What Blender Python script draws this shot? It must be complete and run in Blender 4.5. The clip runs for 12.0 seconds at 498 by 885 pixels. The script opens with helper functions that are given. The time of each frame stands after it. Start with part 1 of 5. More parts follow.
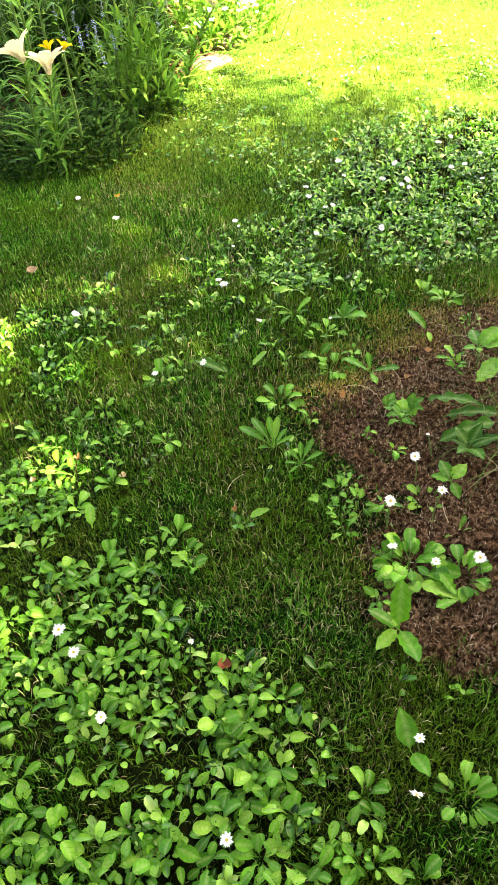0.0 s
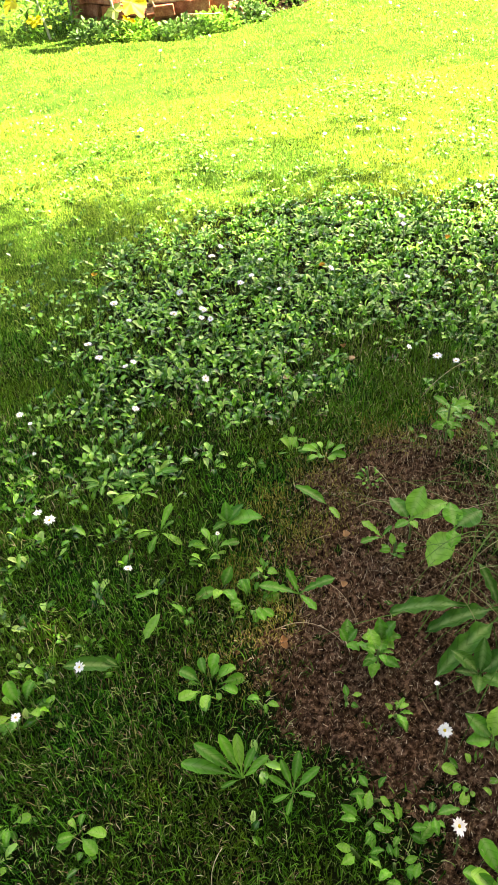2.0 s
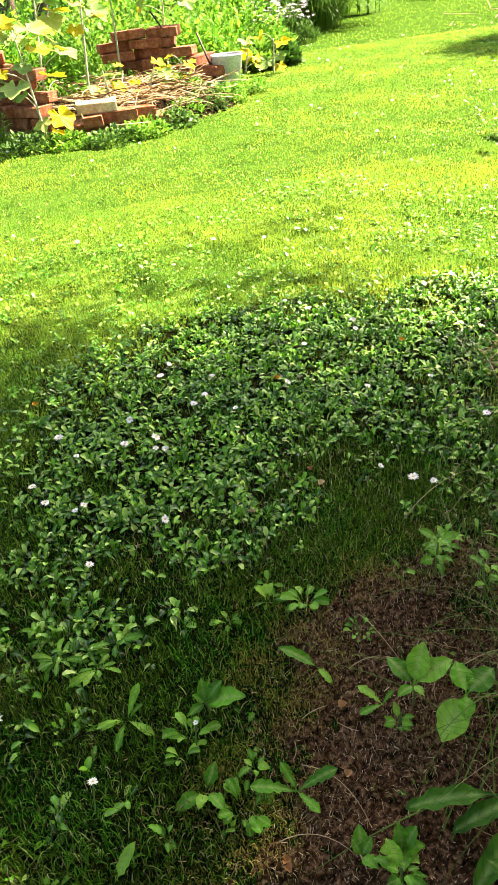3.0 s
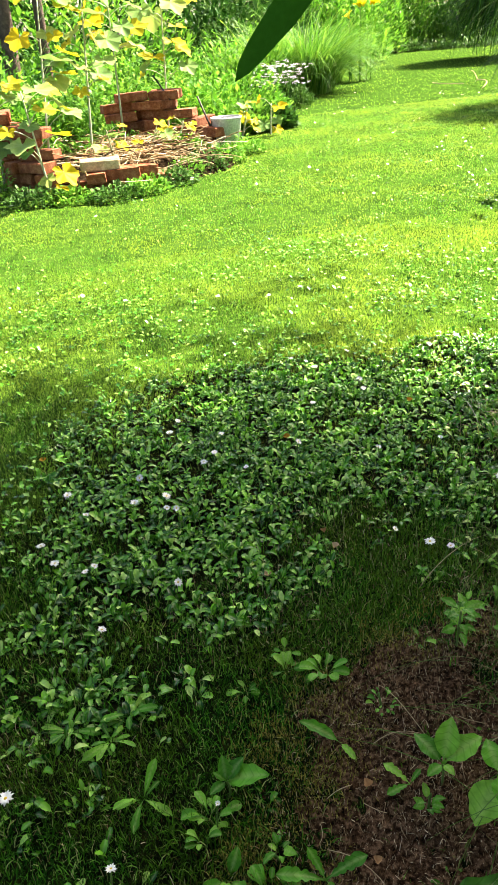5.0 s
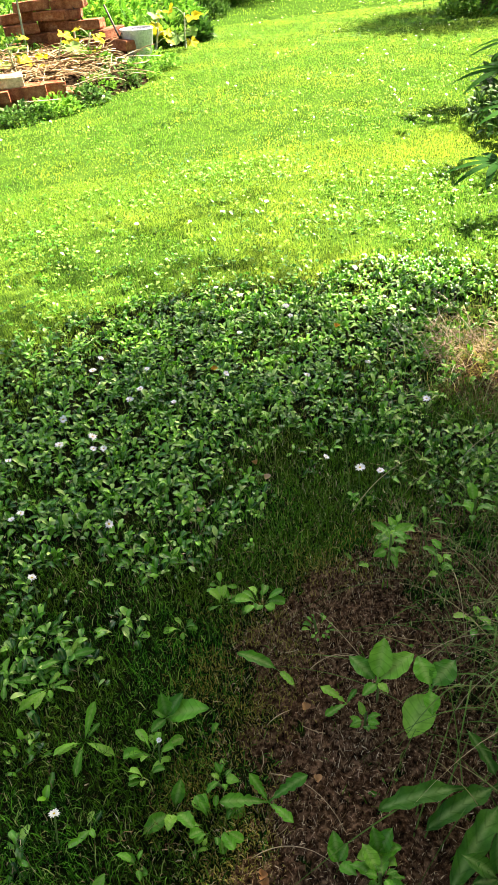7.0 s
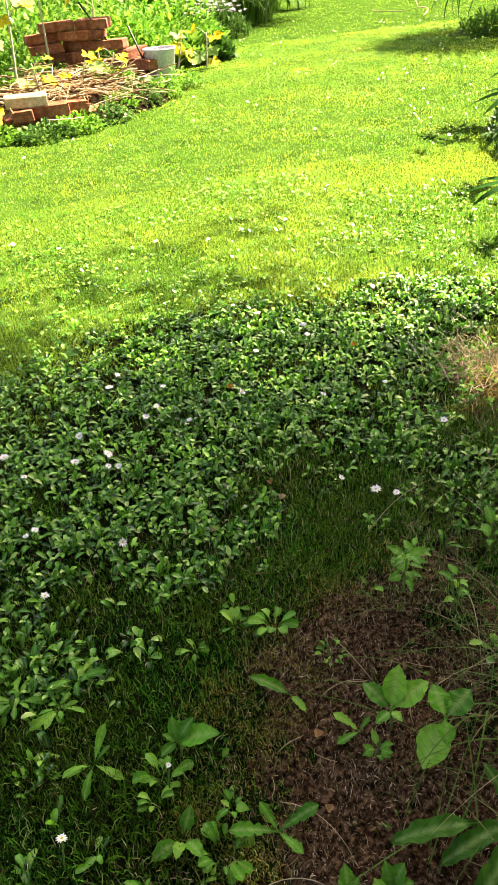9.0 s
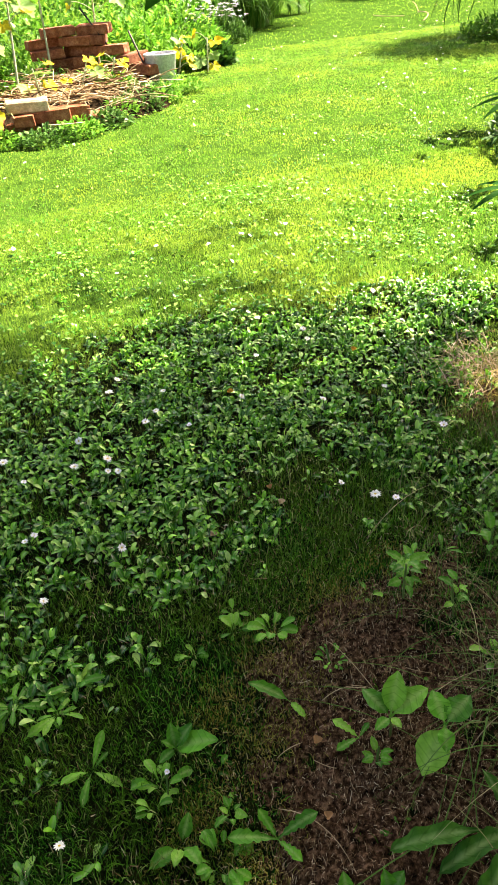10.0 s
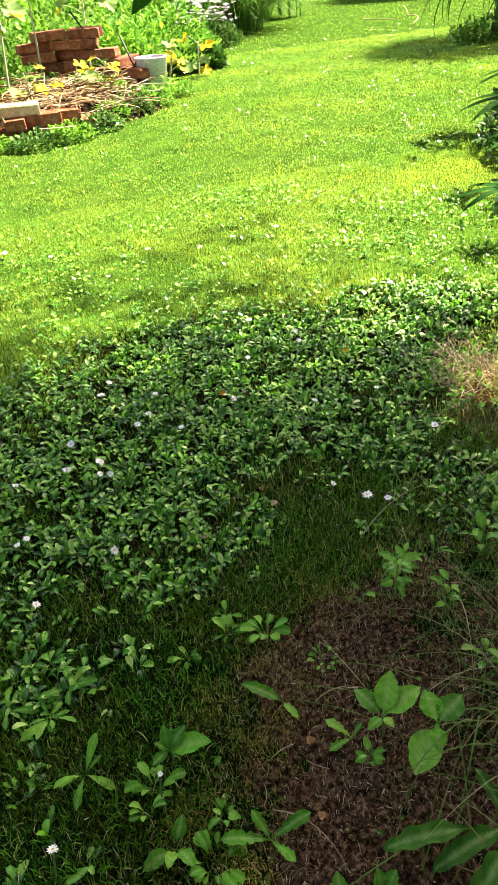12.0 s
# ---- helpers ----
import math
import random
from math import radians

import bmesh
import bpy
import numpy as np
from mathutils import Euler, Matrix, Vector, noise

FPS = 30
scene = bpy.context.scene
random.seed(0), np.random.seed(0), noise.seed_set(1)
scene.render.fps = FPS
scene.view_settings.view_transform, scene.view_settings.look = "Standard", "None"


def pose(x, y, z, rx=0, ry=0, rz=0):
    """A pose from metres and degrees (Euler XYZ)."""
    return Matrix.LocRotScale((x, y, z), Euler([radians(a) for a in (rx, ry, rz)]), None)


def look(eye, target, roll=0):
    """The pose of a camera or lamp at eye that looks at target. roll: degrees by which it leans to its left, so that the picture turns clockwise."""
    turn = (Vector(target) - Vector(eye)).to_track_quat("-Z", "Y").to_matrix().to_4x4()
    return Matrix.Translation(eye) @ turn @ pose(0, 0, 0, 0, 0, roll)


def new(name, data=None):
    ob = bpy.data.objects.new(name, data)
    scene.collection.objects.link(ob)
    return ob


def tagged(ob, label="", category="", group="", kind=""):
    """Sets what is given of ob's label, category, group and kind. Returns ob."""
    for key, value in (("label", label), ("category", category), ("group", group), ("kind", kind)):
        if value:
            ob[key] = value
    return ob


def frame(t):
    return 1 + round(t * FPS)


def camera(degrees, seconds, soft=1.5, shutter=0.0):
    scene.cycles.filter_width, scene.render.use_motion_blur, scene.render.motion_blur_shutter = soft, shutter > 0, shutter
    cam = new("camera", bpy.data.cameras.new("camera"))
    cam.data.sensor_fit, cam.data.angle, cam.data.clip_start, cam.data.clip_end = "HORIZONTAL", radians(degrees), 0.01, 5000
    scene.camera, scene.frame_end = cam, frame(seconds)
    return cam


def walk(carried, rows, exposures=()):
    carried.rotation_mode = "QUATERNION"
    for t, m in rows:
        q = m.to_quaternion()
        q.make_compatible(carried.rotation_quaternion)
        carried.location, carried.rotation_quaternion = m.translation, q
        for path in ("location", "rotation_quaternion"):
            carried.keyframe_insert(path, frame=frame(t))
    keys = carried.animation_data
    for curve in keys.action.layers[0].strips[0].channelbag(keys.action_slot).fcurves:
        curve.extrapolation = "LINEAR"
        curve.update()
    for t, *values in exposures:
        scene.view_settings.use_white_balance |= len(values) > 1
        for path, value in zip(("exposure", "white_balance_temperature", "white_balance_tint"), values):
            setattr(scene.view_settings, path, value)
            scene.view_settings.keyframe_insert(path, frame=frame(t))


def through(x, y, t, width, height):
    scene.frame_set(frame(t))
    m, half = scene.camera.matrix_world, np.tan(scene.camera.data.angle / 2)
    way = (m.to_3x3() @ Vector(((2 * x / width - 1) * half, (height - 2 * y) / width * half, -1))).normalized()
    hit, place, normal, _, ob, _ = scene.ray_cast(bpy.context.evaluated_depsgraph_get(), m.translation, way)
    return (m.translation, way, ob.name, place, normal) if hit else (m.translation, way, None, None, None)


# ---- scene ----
cam = camera(39.2, 12.0, soft=0.5)
PATH = [
    (0, look((0.3060, -0.4080, 0.8090), (-0.1969, 0.9558, -0.5648), -4.90)),
    (0.5, look((0.2710, -0.2720, 0.8010), (-0.2558, 1.1694, -0.4815), -5.80)),
    (1, look((0.2300, -0.2130, 0.8100), (-0.2921, 1.2374, -0.4643), -1.90)),
    (1.5, look((0.1090, -0.0790, 0.8030), (-0.0930, 1.4633, -0.4542), -5.90)),
    (2, look((0.0630, 0.0170, 0.8020), (0.2280, 1.5362, -0.4882), -5.30)),
    (2.5, look((0.0790, 0.1120, 0.8120), (0.2190, 1.7259, -0.3609), -6.30)),
    (3, look((0.0750, 0.1750, 0.8210), (0.4141, 1.7904, -0.3083), -6.40)),
    (3.2, look((0.0670, 0.1840, 0.8320), (0.4602, 1.7927, -0.2895), -6.70)),
    (4.8, look((0.0380, 0.2050, 0.8360), (0.4210, 1.8730, -0.1990), -5.70)),
    (5, look((0.0350, 0.2070, 0.8400), (0.4361, 1.8823, -0.1762), -4.80)),
    (5.3, look((0.0400, 0.2120, 0.8370), (0.4560, 1.9010, -0.1525), -5.10)),
    (5.5, look((0.0160, 0.2340, 0.8310), (0.4451, 1.8252, -0.3021), -2.30)),
    (6, look((0.0440, 0.2320, 0.8310), (0.4159, 1.7705, -0.3916), -4.10)),
    (6.5, look((0.0450, 0.2320, 0.8210), (0.4631, 1.7732, -0.3831), -4.50)),
    (7, look((0.0560, 0.2270, 0.8270), (0.5841, 1.7443, -0.3642), -4.60)),
    (7.2, look((0.0630, 0.2260, 0.8280), (0.6050, 1.7440, -0.3560), -5.10)),
    (9, look((0.0620, 0.2350, 0.8320), (0.5568, 1.7905, -0.3236), -4.80)),
    (9.5, look((0.0640, 0.2330, 0.8300), (0.5599, 1.8027, -0.3058), -5.40)),
    (10, look((0.0660, 0.2360, 0.8330), (0.5600, 1.7981, -0.3141), -4.90)),
    (10.5, look((0.0630, 0.2380, 0.8320), (0.5659, 1.7997, -0.3118), -4.70)),
    (11, look((0.0670, 0.2380, 0.8300), (0.5640, 1.7970, -0.3200), -5.00)),
    (11.5, look((0.0680, 0.2350, 0.8330), (0.5830, 1.7911, -0.3130), -4.70)),
    (12, look((0.0690, 0.2320, 0.8330), (0.5801, 1.7922, -0.3092), -5.00)),
]
EXPOSURES = [(0.0, 4.55, 8500, 23), (1.0, 4.48, 8400, 23), (2.0, 4.0, 8300, 24), (2.5, 3.68, 8600, 27), (3.0, 3.35, 8200, 20), (5.0, 3.05, 7400, 15), (5.5, 2.98, 7400, 14), (6.0, 3.2, 7600, 16), (7.0, 3.22, 7700, 18), (9.0, 3.22, 8300, 22), (9.5, 3.16, 8000, 21), (10.0, 3.12, 7750, 19), (12.0, 3.08, 7700, 19)]
walk(cam, PATH, EXPOSURES)

# ---- world and sun ----
SUN_ELEVATION, SUN_AZIMUTH = 50.0, 66.0   # degrees; azimuth clockwise from +y
world = bpy.data.worlds.new("world")
scene.world = world
world.use_nodes = True
sky = world.node_tree.nodes.new("ShaderNodeTexSky")
sky.sky_type, sky.sun_disc = "NISHITA", False
sky.sun_elevation, sky.sun_rotation = radians(SUN_ELEVATION), radians(SUN_AZIMUTH)
background = world.node_tree.nodes["Background"]
background.inputs[1].default_value = 0.070
sky.air_density, sky.dust_density, sky.ozone_density = 0.9, 3.0, 0.6
world.node_tree.links.new(sky.outputs[0], background.inputs[0])
SUN_WAY = Vector((math.sin(radians(SUN_AZIMUTH)) * math.cos(radians(SUN_ELEVATION)),
                  math.cos(radians(SUN_AZIMUTH)) * math.cos(radians(SUN_ELEVATION)),
                  math.sin(radians(SUN_ELEVATION))))
lamp = bpy.data.lights.new("sun", "SUN")
lamp.energy, lamp.angle, lamp.color = 5.0, radians(0.53), (1.0, 0.95, 0.86)
sun = new("sun", lamp)
sun.matrix_world = look(SUN_WAY * 50, (0, 0, 0))

# ---- materials ----
def material(name):
    m = bpy.data.materials.new(name)
    m.use_nodes = True
    return m, m.node_tree.nodes, m.node_tree.links


def ramp(nodes, links, source, stops):
    r = nodes.new("ShaderNodeValToRGB")
    while len(r.color_ramp.elements) < len(stops):
        r.color_ramp.elements.new(0.5)
    for e, (p, c) in zip(r.color_ramp.elements, stops):
        e.position, e.color = p, (*c, 1)
    links.new(source, r.inputs[0])
    return r.outputs[0]


def noise_node(nodes, links, scale, detail=4.0, rough=0.6, coords="Object"):
    n, c = nodes.new("ShaderNodeTexNoise"), nodes.new("ShaderNodeTexCoord")
    n.inputs["Scale"].default_value, n.inputs["Detail"].default_value, n.inputs["Roughness"].default_value = scale, detail, rough
    links.new(c.outputs[coords], n.inputs["Vector"])
    return n.outputs["Fac"]


def mix(nodes, links, fac, a, b, blend="MIX"):
    m = nodes.new("ShaderNodeMix")
    m.data_type, m.blend_type = "RGBA", blend
    for socket, value in ((m.inputs[0], fac), (m.inputs[6], a), (m.inputs[7], b)):
        if isinstance(value, (int, float)):
            socket.default_value = value
        elif isinstance(value, tuple):
            socket.default_value = (*value, 1)
        else:
            links.new(value, socket)
    return m.outputs[2]


def bump(nodes, links, height, strength, distance):
    b = nodes.new("ShaderNodeBump")
    b.inputs["Strength"].default_value, b.inputs["Distance"].default_value = strength, distance
    links.new(height, b.inputs["Height"])
    return b.outputs[0]


def leaf_material(name, stops, through=0.45, rough=0.45, island=True, patch=1.2, patch_colour=None, vein=0.0, gloss=0.05, lateral=False):
    """Leaves and blades: a thin surface that also lets light through; tints vary leaf by leaf and by patches."""
    m, nodes, links = material(name)
    if island:
        rnd = nodes.new("ShaderNodeNewGeometry").outputs["Random Per Island"]
    else:
        rnd = nodes.new("ShaderNodeObjectInfo").outputs["Random"]
    col = ramp(nodes, links, rnd, stops)
    if patch_colour:
        f = ramp(nodes, links, noise_node(nodes, links, patch, 3.0), [(0.42, (0, 0, 0)), (0.62, (1, 1, 1))])
        col = mix(nodes, links, f, col, mix(nodes, links, 0.6, col, patch_colour))
    if vein:
        rib = nodes.new("ShaderNodeAttribute")
        rib.attribute_name = "rib"
        line = ramp(nodes, links, rib.outputs["Fac"], [(0.55, (0, 0, 0)), (0.95, (1, 1, 1))])
        col = mix(nodes, links, line, col, mix(nodes, links, vein, col, (0.34, 0.46, 0.16)))
        soft = noise_node(nodes, links, 45.0, 2.0)
        col = mix(nodes, links, 0.55, col, ramp(nodes, links, soft, [(0.3, (0.42, 0.55, 0.35)), (0.6, (1, 1, 1))]), "MULTIPLY")
    fine = noise_node(nodes, links, 130.0, 3.0)
    relief = fine
    if lateral:   # side veins run from the midrib towards the tip
        row = nodes.new("ShaderNodeAttribute")
        row.attribute_name = "along"
        slant, turns, wave = nodes.new("ShaderNodeMath"), nodes.new("ShaderNodeMath"), nodes.new("ShaderNodeMath")
        slant.operation, slant.inputs[1].default_value, slant.inputs[2].default_value = "MULTIPLY_ADD", -0.16, 0.0
        links.new(rib.outputs["Fac"], slant.inputs[0])
        links.new(row.outputs["Fac"], slant.inputs[2])
        turns.operation, turns.inputs[1].default_value = "MULTIPLY", 40.0
        links.new(slant.outputs[0], turns.inputs[0])
        wave.operation = "SINE"
        links.new(turns.outputs[0], wave.inputs[0])
        side_vein = ramp(nodes, links, wave.outputs[0], [(0.0, (1, 1, 1)), (0.72, (1, 1, 1)), (0.98, (0.70, 0.75, 0.62))])
        col = mix(nodes, links, 0.75, col, side_vein, "MULTIPLY")
        relief = mix(nodes, links, 0.5, fine, side_vein)
    col = mix(nodes, links, 0.35, col, ramp(nodes, links, fine, [(0.3, (0.35, 0.42, 0.3)), (0.7, (1, 1, 1))]), "MULTIPLY")
    p = nodes["Principled BSDF"]
    p.inputs["Roughness"].default_value = rough
    p.inputs["Specular IOR Level"].default_value = gloss
    links.new(col, p.inputs["Base Color"])
    links.new(bump(nodes, links, relief, 0.6 if lateral else 0.25, 0.002), p.inputs["Normal"])
    t = nodes.new("ShaderNodeBsdfTranslucent")
    links.new(mix(nodes, links, 1.0, col, (1.0, 1.0, 0.75), "MULTIPLY"), t.inputs[0])
    x = nodes.new("ShaderNodeMixShader")
    x.inputs[0].default_value = through
    links.new(p.outputs[0], x.inputs[1])
    links.new(t.outputs[0], x.inputs[2])
    links.new(x.outputs[0], nodes["Material Output"].inputs[0])
    return m


def rough_material(name, stops, scale, rough=0.9, relief=0.5, distance=0.004, per_object=0.0, fine=8.0, metal=0.0, gloss=0.15):
    """Soil, brick, bark and the like: two scales of noise in colour and relief."""
    m, nodes, links = material(name)
    n1 = noise_node(nodes, links, scale, 5.0, 0.65)
    n2 = noise_node(nodes, links, scale * fine, 6.0, 0.7)
    col = ramp(nodes, links, n1, stops)
    col = mix(nodes, links, 0.6, col, ramp(nodes, links, n2, [(0.32, (0.3, 0.3, 0.3)), (0.68, (1, 1, 1))]), "MULTIPLY")
    if per_object:
        r = nodes.new("ShaderNodeObjectInfo").outputs["Random"]
        col = mix(nodes, links, per_object, col, ramp(nodes, links, r, [(0.0, (0.45, 0.42, 0.4)), (0.5, (0.9, 0.85, 0.8)), (1.0, (1, 0.75, 0.6))]), "MULTIPLY")
    p = nodes["Principled BSDF"]
    p.inputs["Roughness"].default_value, p.inputs["Metallic"].default_value = rough, metal
    p.inputs["Specular IOR Level"].default_value = gloss
    links.new(col, p.inputs["Base Color"])
    links.new(bump(nodes, links, n2, relief, distance), p.inputs["Normal"])
    return m


TURF = rough_material("turf", [(0.35, (0.016, 0.042, 0.006)), (0.55, (0.030, 0.074, 0.010)), (0.75, (0.046, 0.084, 0.013)), (0.85, (0.052, 0.046, 0.016))], 6.0, 0.95, 0.8, 0.008, gloss=0.0)
SOIL = rough_material("soil", [(0.34, (0.007, 0.0042, 0.0022)), (0.5, (0.066, 0.036, 0.018)), (0.66, (0.270, 0.165, 0.092))], 130.0, 0.97, 1.0, 0.004, fine=6.0, gloss=0.0)
DRY_SOIL = rough_material("dry_soil", [(0.3, (0.09, 0.062, 0.04)), (0.5, (0.20, 0.145, 0.095)), (0.72, (0.33, 0.26, 0.18))], 30.0, 0.97, 1.0, 0.006, gloss=0.0)
BRICK = rough_material("brick", [(0.25, (0.11, 0.036, 0.018)), (0.5, (0.31, 0.110, 0.052)), (0.75, (0.52, 0.27, 0.16))], 16.0, 0.9, 1.0, 0.006, per_object=0.75)
PALE_BRICK = rough_material("pale_brick", [(0.25, (0.36, 0.26, 0.15)), (0.55, (0.58, 0.44, 0.26)), (0.75, (0.72, 0.58, 0.40))], 11.0, 0.9, 0.6, 0.004)
BARK = rough_material("bark", [(0.3, (0.05, 0.035, 0.025)), (0.6, (0.14, 0.10, 0.075)), (0.75, (0.22, 0.18, 0.14))], 14.0, 0.95, 0.9, 0.01)
STRAW = leaf_material("straw", [(0.0, (0.22, 0.15, 0.08)), (0.5, (0.42, 0.32, 0.19)), (1.0, (0.60, 0.50, 0.34))], 0.15, 0.7)
ZINC = rough_material("zinc", [(0.3, (0.42, 0.43, 0.44)), (0.6, (0.66, 0.67, 0.68)), (0.75, (0.78, 0.78, 0.78))], 9.0, 0.55, 0.2, 0.001, metal=0.25)
HEAP = rough_material("heap_soil", [(0.3, (0.008, 0.006, 0.004)), (0.55, (0.030, 0.021, 0.012)), (0.75, (0.085, 0.058, 0.034))], 30.0, 0.97, 1.0, 0.01, fine=6.0, gloss=0.0)
IRON = rough_material("iron", [(0.3, (0.02, 0.02, 0.022)), (0.7, (0.07, 0.06, 0.055))], 20.0, 0.6, 0.3, 0.001, metal=0.5)
# grass colour darkened for the tree's shade; lawn_grass is its sunlit counterpart
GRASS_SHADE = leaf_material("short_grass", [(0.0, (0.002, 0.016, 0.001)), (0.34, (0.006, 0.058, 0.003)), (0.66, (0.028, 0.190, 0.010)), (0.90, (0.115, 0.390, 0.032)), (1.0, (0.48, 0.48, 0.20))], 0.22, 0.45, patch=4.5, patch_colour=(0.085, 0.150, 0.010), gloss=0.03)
# near-black colour standing in for shade between blades and leaves
GAP_SHADE = rough_material("humus", [(0.3, (0.004, 0.0060, 0.002)), (0.55, (0.013, 0.0190, 0.005)), (0.75, (0.034, 0.034, 0.010))], 40.0, 0.97, 1.0, 0.006, fine=8.0, gloss=0.0)
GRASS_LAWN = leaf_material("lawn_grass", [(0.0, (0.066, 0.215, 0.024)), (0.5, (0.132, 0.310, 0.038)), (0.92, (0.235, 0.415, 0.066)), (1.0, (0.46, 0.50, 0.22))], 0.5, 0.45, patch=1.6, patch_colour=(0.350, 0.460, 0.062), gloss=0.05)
LONG_GRASS = leaf_material("long_grass", [(0.0, (0.05, 0.13, 0.02)), (0.6, (0.09, 0.18, 0.035)), (0.85, (0.20, 0.20, 0.08)), (1.0, (0.42, 0.34, 0.20))], 0.3, 0.5)
DAISY_LEAF = leaf_material("daisy_leaf", [(0.0, (0.007, 0.065, 0.004)), (0.40, (0.050, 0.255, 0.010)), (0.8, (0.190, 0.520, 0.038)), (1.0, (0.46, 0.68, 0.17))], 0.25, 0.22, vein=0.25, gloss=0.30)
# darker copy of weed_leaf: deep shade over these plants is in its colour
SHADED_DOCK_LEAF = leaf_material("dock_leaf", [(0.0, (0.018, 0.090, 0.006)), (1.0, (0.045, 0.160, 0.014))], 0.2, 0.4, island=False, vein=0.35, gloss=0.08, lateral=True)
WEED_LEAF = leaf_material("weed_leaf", [(0.0, (0.034, 0.180, 0.009)), (0.6, (0.095, 0.350, 0.022)), (1.0, (0.220, 0.480, 0.050))], 0.28, 0.33, island=False, vein=0.35, gloss=0.12, lateral=True)
# garden leaf green with the shade put into its colour
SHADED_LEAF = leaf_material("shaded_leaf", [(0.0, (0.005, 0.030, 0.005)), (0.6, (0.018, 0.080, 0.010)), (0.9, (0.055, 0.165, 0.022)), (1.0, (0.13, 0.25, 0.04))], 0.2, 0.4, vein=0.2, gloss=0.02)
DARK_LEAF = leaf_material("dark_leaf", [(0.0, (0.016, 0.070, 0.013)), (0.6, (0.038, 0.125, 0.022)), (1.0, (0.080, 0.190, 0.034))], 0.22, 0.4, vein=0.3, gloss=0.06)
LITTER = leaf_material("litter", [(0.0, (0.040, 0.020, 0.009)), (0.38, (0.130, 0.074, 0.034)), (0.72, (0.34, 0.23, 0.125)), (1.0, (0.66, 0.56, 0.38))], 0.1, 0.7)
MOSS = leaf_material("moss", [(0.0, (0.075, 0.085, 0.014)), (0.6, (0.225, 0.215, 0.036)), (1.0, (0.42, 0.36, 0.10))], 0.2, 0.7)
PALMATE_LEAF = leaf_material("palmate_leaf", [(0.0, (0.008, 0.058, 0.006)), (1.0, (0.024, 0.110, 0.011))], 0.35, 0.6, island=False, gloss=0.02)
BED_LEAF = leaf_material("bed_leaf", [(0.0, (0.045, 0.165, 0.018)), (0.6, (0.110, 0.320, 0.036)), (1.0, (0.250, 0.450, 0.065))], 0.35, 0.4, vein=0.2, gloss=0.04)
REED_LEAF = leaf_material("reed_leaf", [(0.0, (0.040, 0.150, 0.016)), (0.6, (0.090, 0.240, 0.030)), (1.0, (0.190, 0.340, 0.055))], 0.4, 0.4, gloss=0.08)
YELLOW_LEAF = leaf_material("yellow_leaf", [(0.0, (0.36, 0.36, 0.03)), (0.6, (0.50, 0.40, 0.02)), (1.0, (0.58, 0.42, 0.025))], 0.4, 0.5, island=False)
ORANGE_LEAF = leaf_material("orange_leaf", [(0.0, (0.50, 0.24, 0.03)), (1.0, (0.58, 0.34, 0.05))], 0.3, 0.5, island=False)
MALLOW_LEAF = leaf_material("mallow_leaf", [(0.0, (0.13, 0.26, 0.07)), (0.6, (0.22, 0.36, 0.11)), (1.0, (0.36, 0.42, 0.10))], 0.4, 0.5, island=False)
STEM = leaf_material("stem", [(0.0, (0.30, 0.34, 0.22)), (1.0, (0.46, 0.48, 0.36))], 0.1, 0.5, island=False)
GREEN_STEM = leaf_material("green_stem", [(0.0, (0.07, 0.15, 0.03)), (1.0, (0.12, 0.20, 0.05))], 0.1, 0.5, island=False)
PETAL = leaf_material("white_petal", [(0.0, (0.88, 0.87, 0.83)), (1.0, (0.93, 0.92, 0.88))], 0.3, 0.55, island=False)
DISC = leaf_material("yellow_disc", [(0.0, (0.65, 0.45, 0.03)), (1.0, (0.75, 0.55, 0.05))], 0.1, 0.7, island=False)
CREAM_PETAL = leaf_material("cream_petal", [(0.0, (0.82, 0.70, 0.50)), (1.0, (0.86, 0.78, 0.62))], 0.4, 0.5, island=False)
YELLOW_PETAL = leaf_material("yellow_petal", [(0.0, (0.78, 0.58, 0.02)), (1.0, (0.85, 0.66, 0.04))], 0.4, 0.5)
ORANGE_PETAL = leaf_material("orange_petal", [(0.0, (0.70, 0.14, 0.02)), (1.0, (0.80, 0.24, 0.03))], 0.4, 0.5)
BLUE_PETAL = leaf_material("blue_petal", [(0.0, (0.22, 0.24, 0.70)), (1.0, (0.42, 0.42, 0.85))], 0.3, 0.6)
PALE_PETAL = leaf_material("pale_petal", [(0.0, (0.36, 0.33, 0.42)), (1.0, (0.56, 0.54, 0.60))], 0.3, 0.6)
DRY_LEAF = leaf_material("dry_leaf", [(0.0, (0.34, 0.17, 0.07)), (0.5, (0.46, 0.26, 0.12)), (1.0, (0.60, 0.44, 0.26))], 0.25, 0.6, island=False)
RED_LEAF = leaf_material("red_leaf", [(0.0, (0.20, 0.055, 0.025)), (1.0, (0.28, 0.08, 0.035))], 0.2, 0.5, island=False)

# ---- building ----
VEINED = (DAISY_LEAF, SHADED_DOCK_LEAF, WEED_LEAF, SHADED_LEAF, DARK_LEAF, BED_LEAF)
RNG = np.random.default_rng(7)


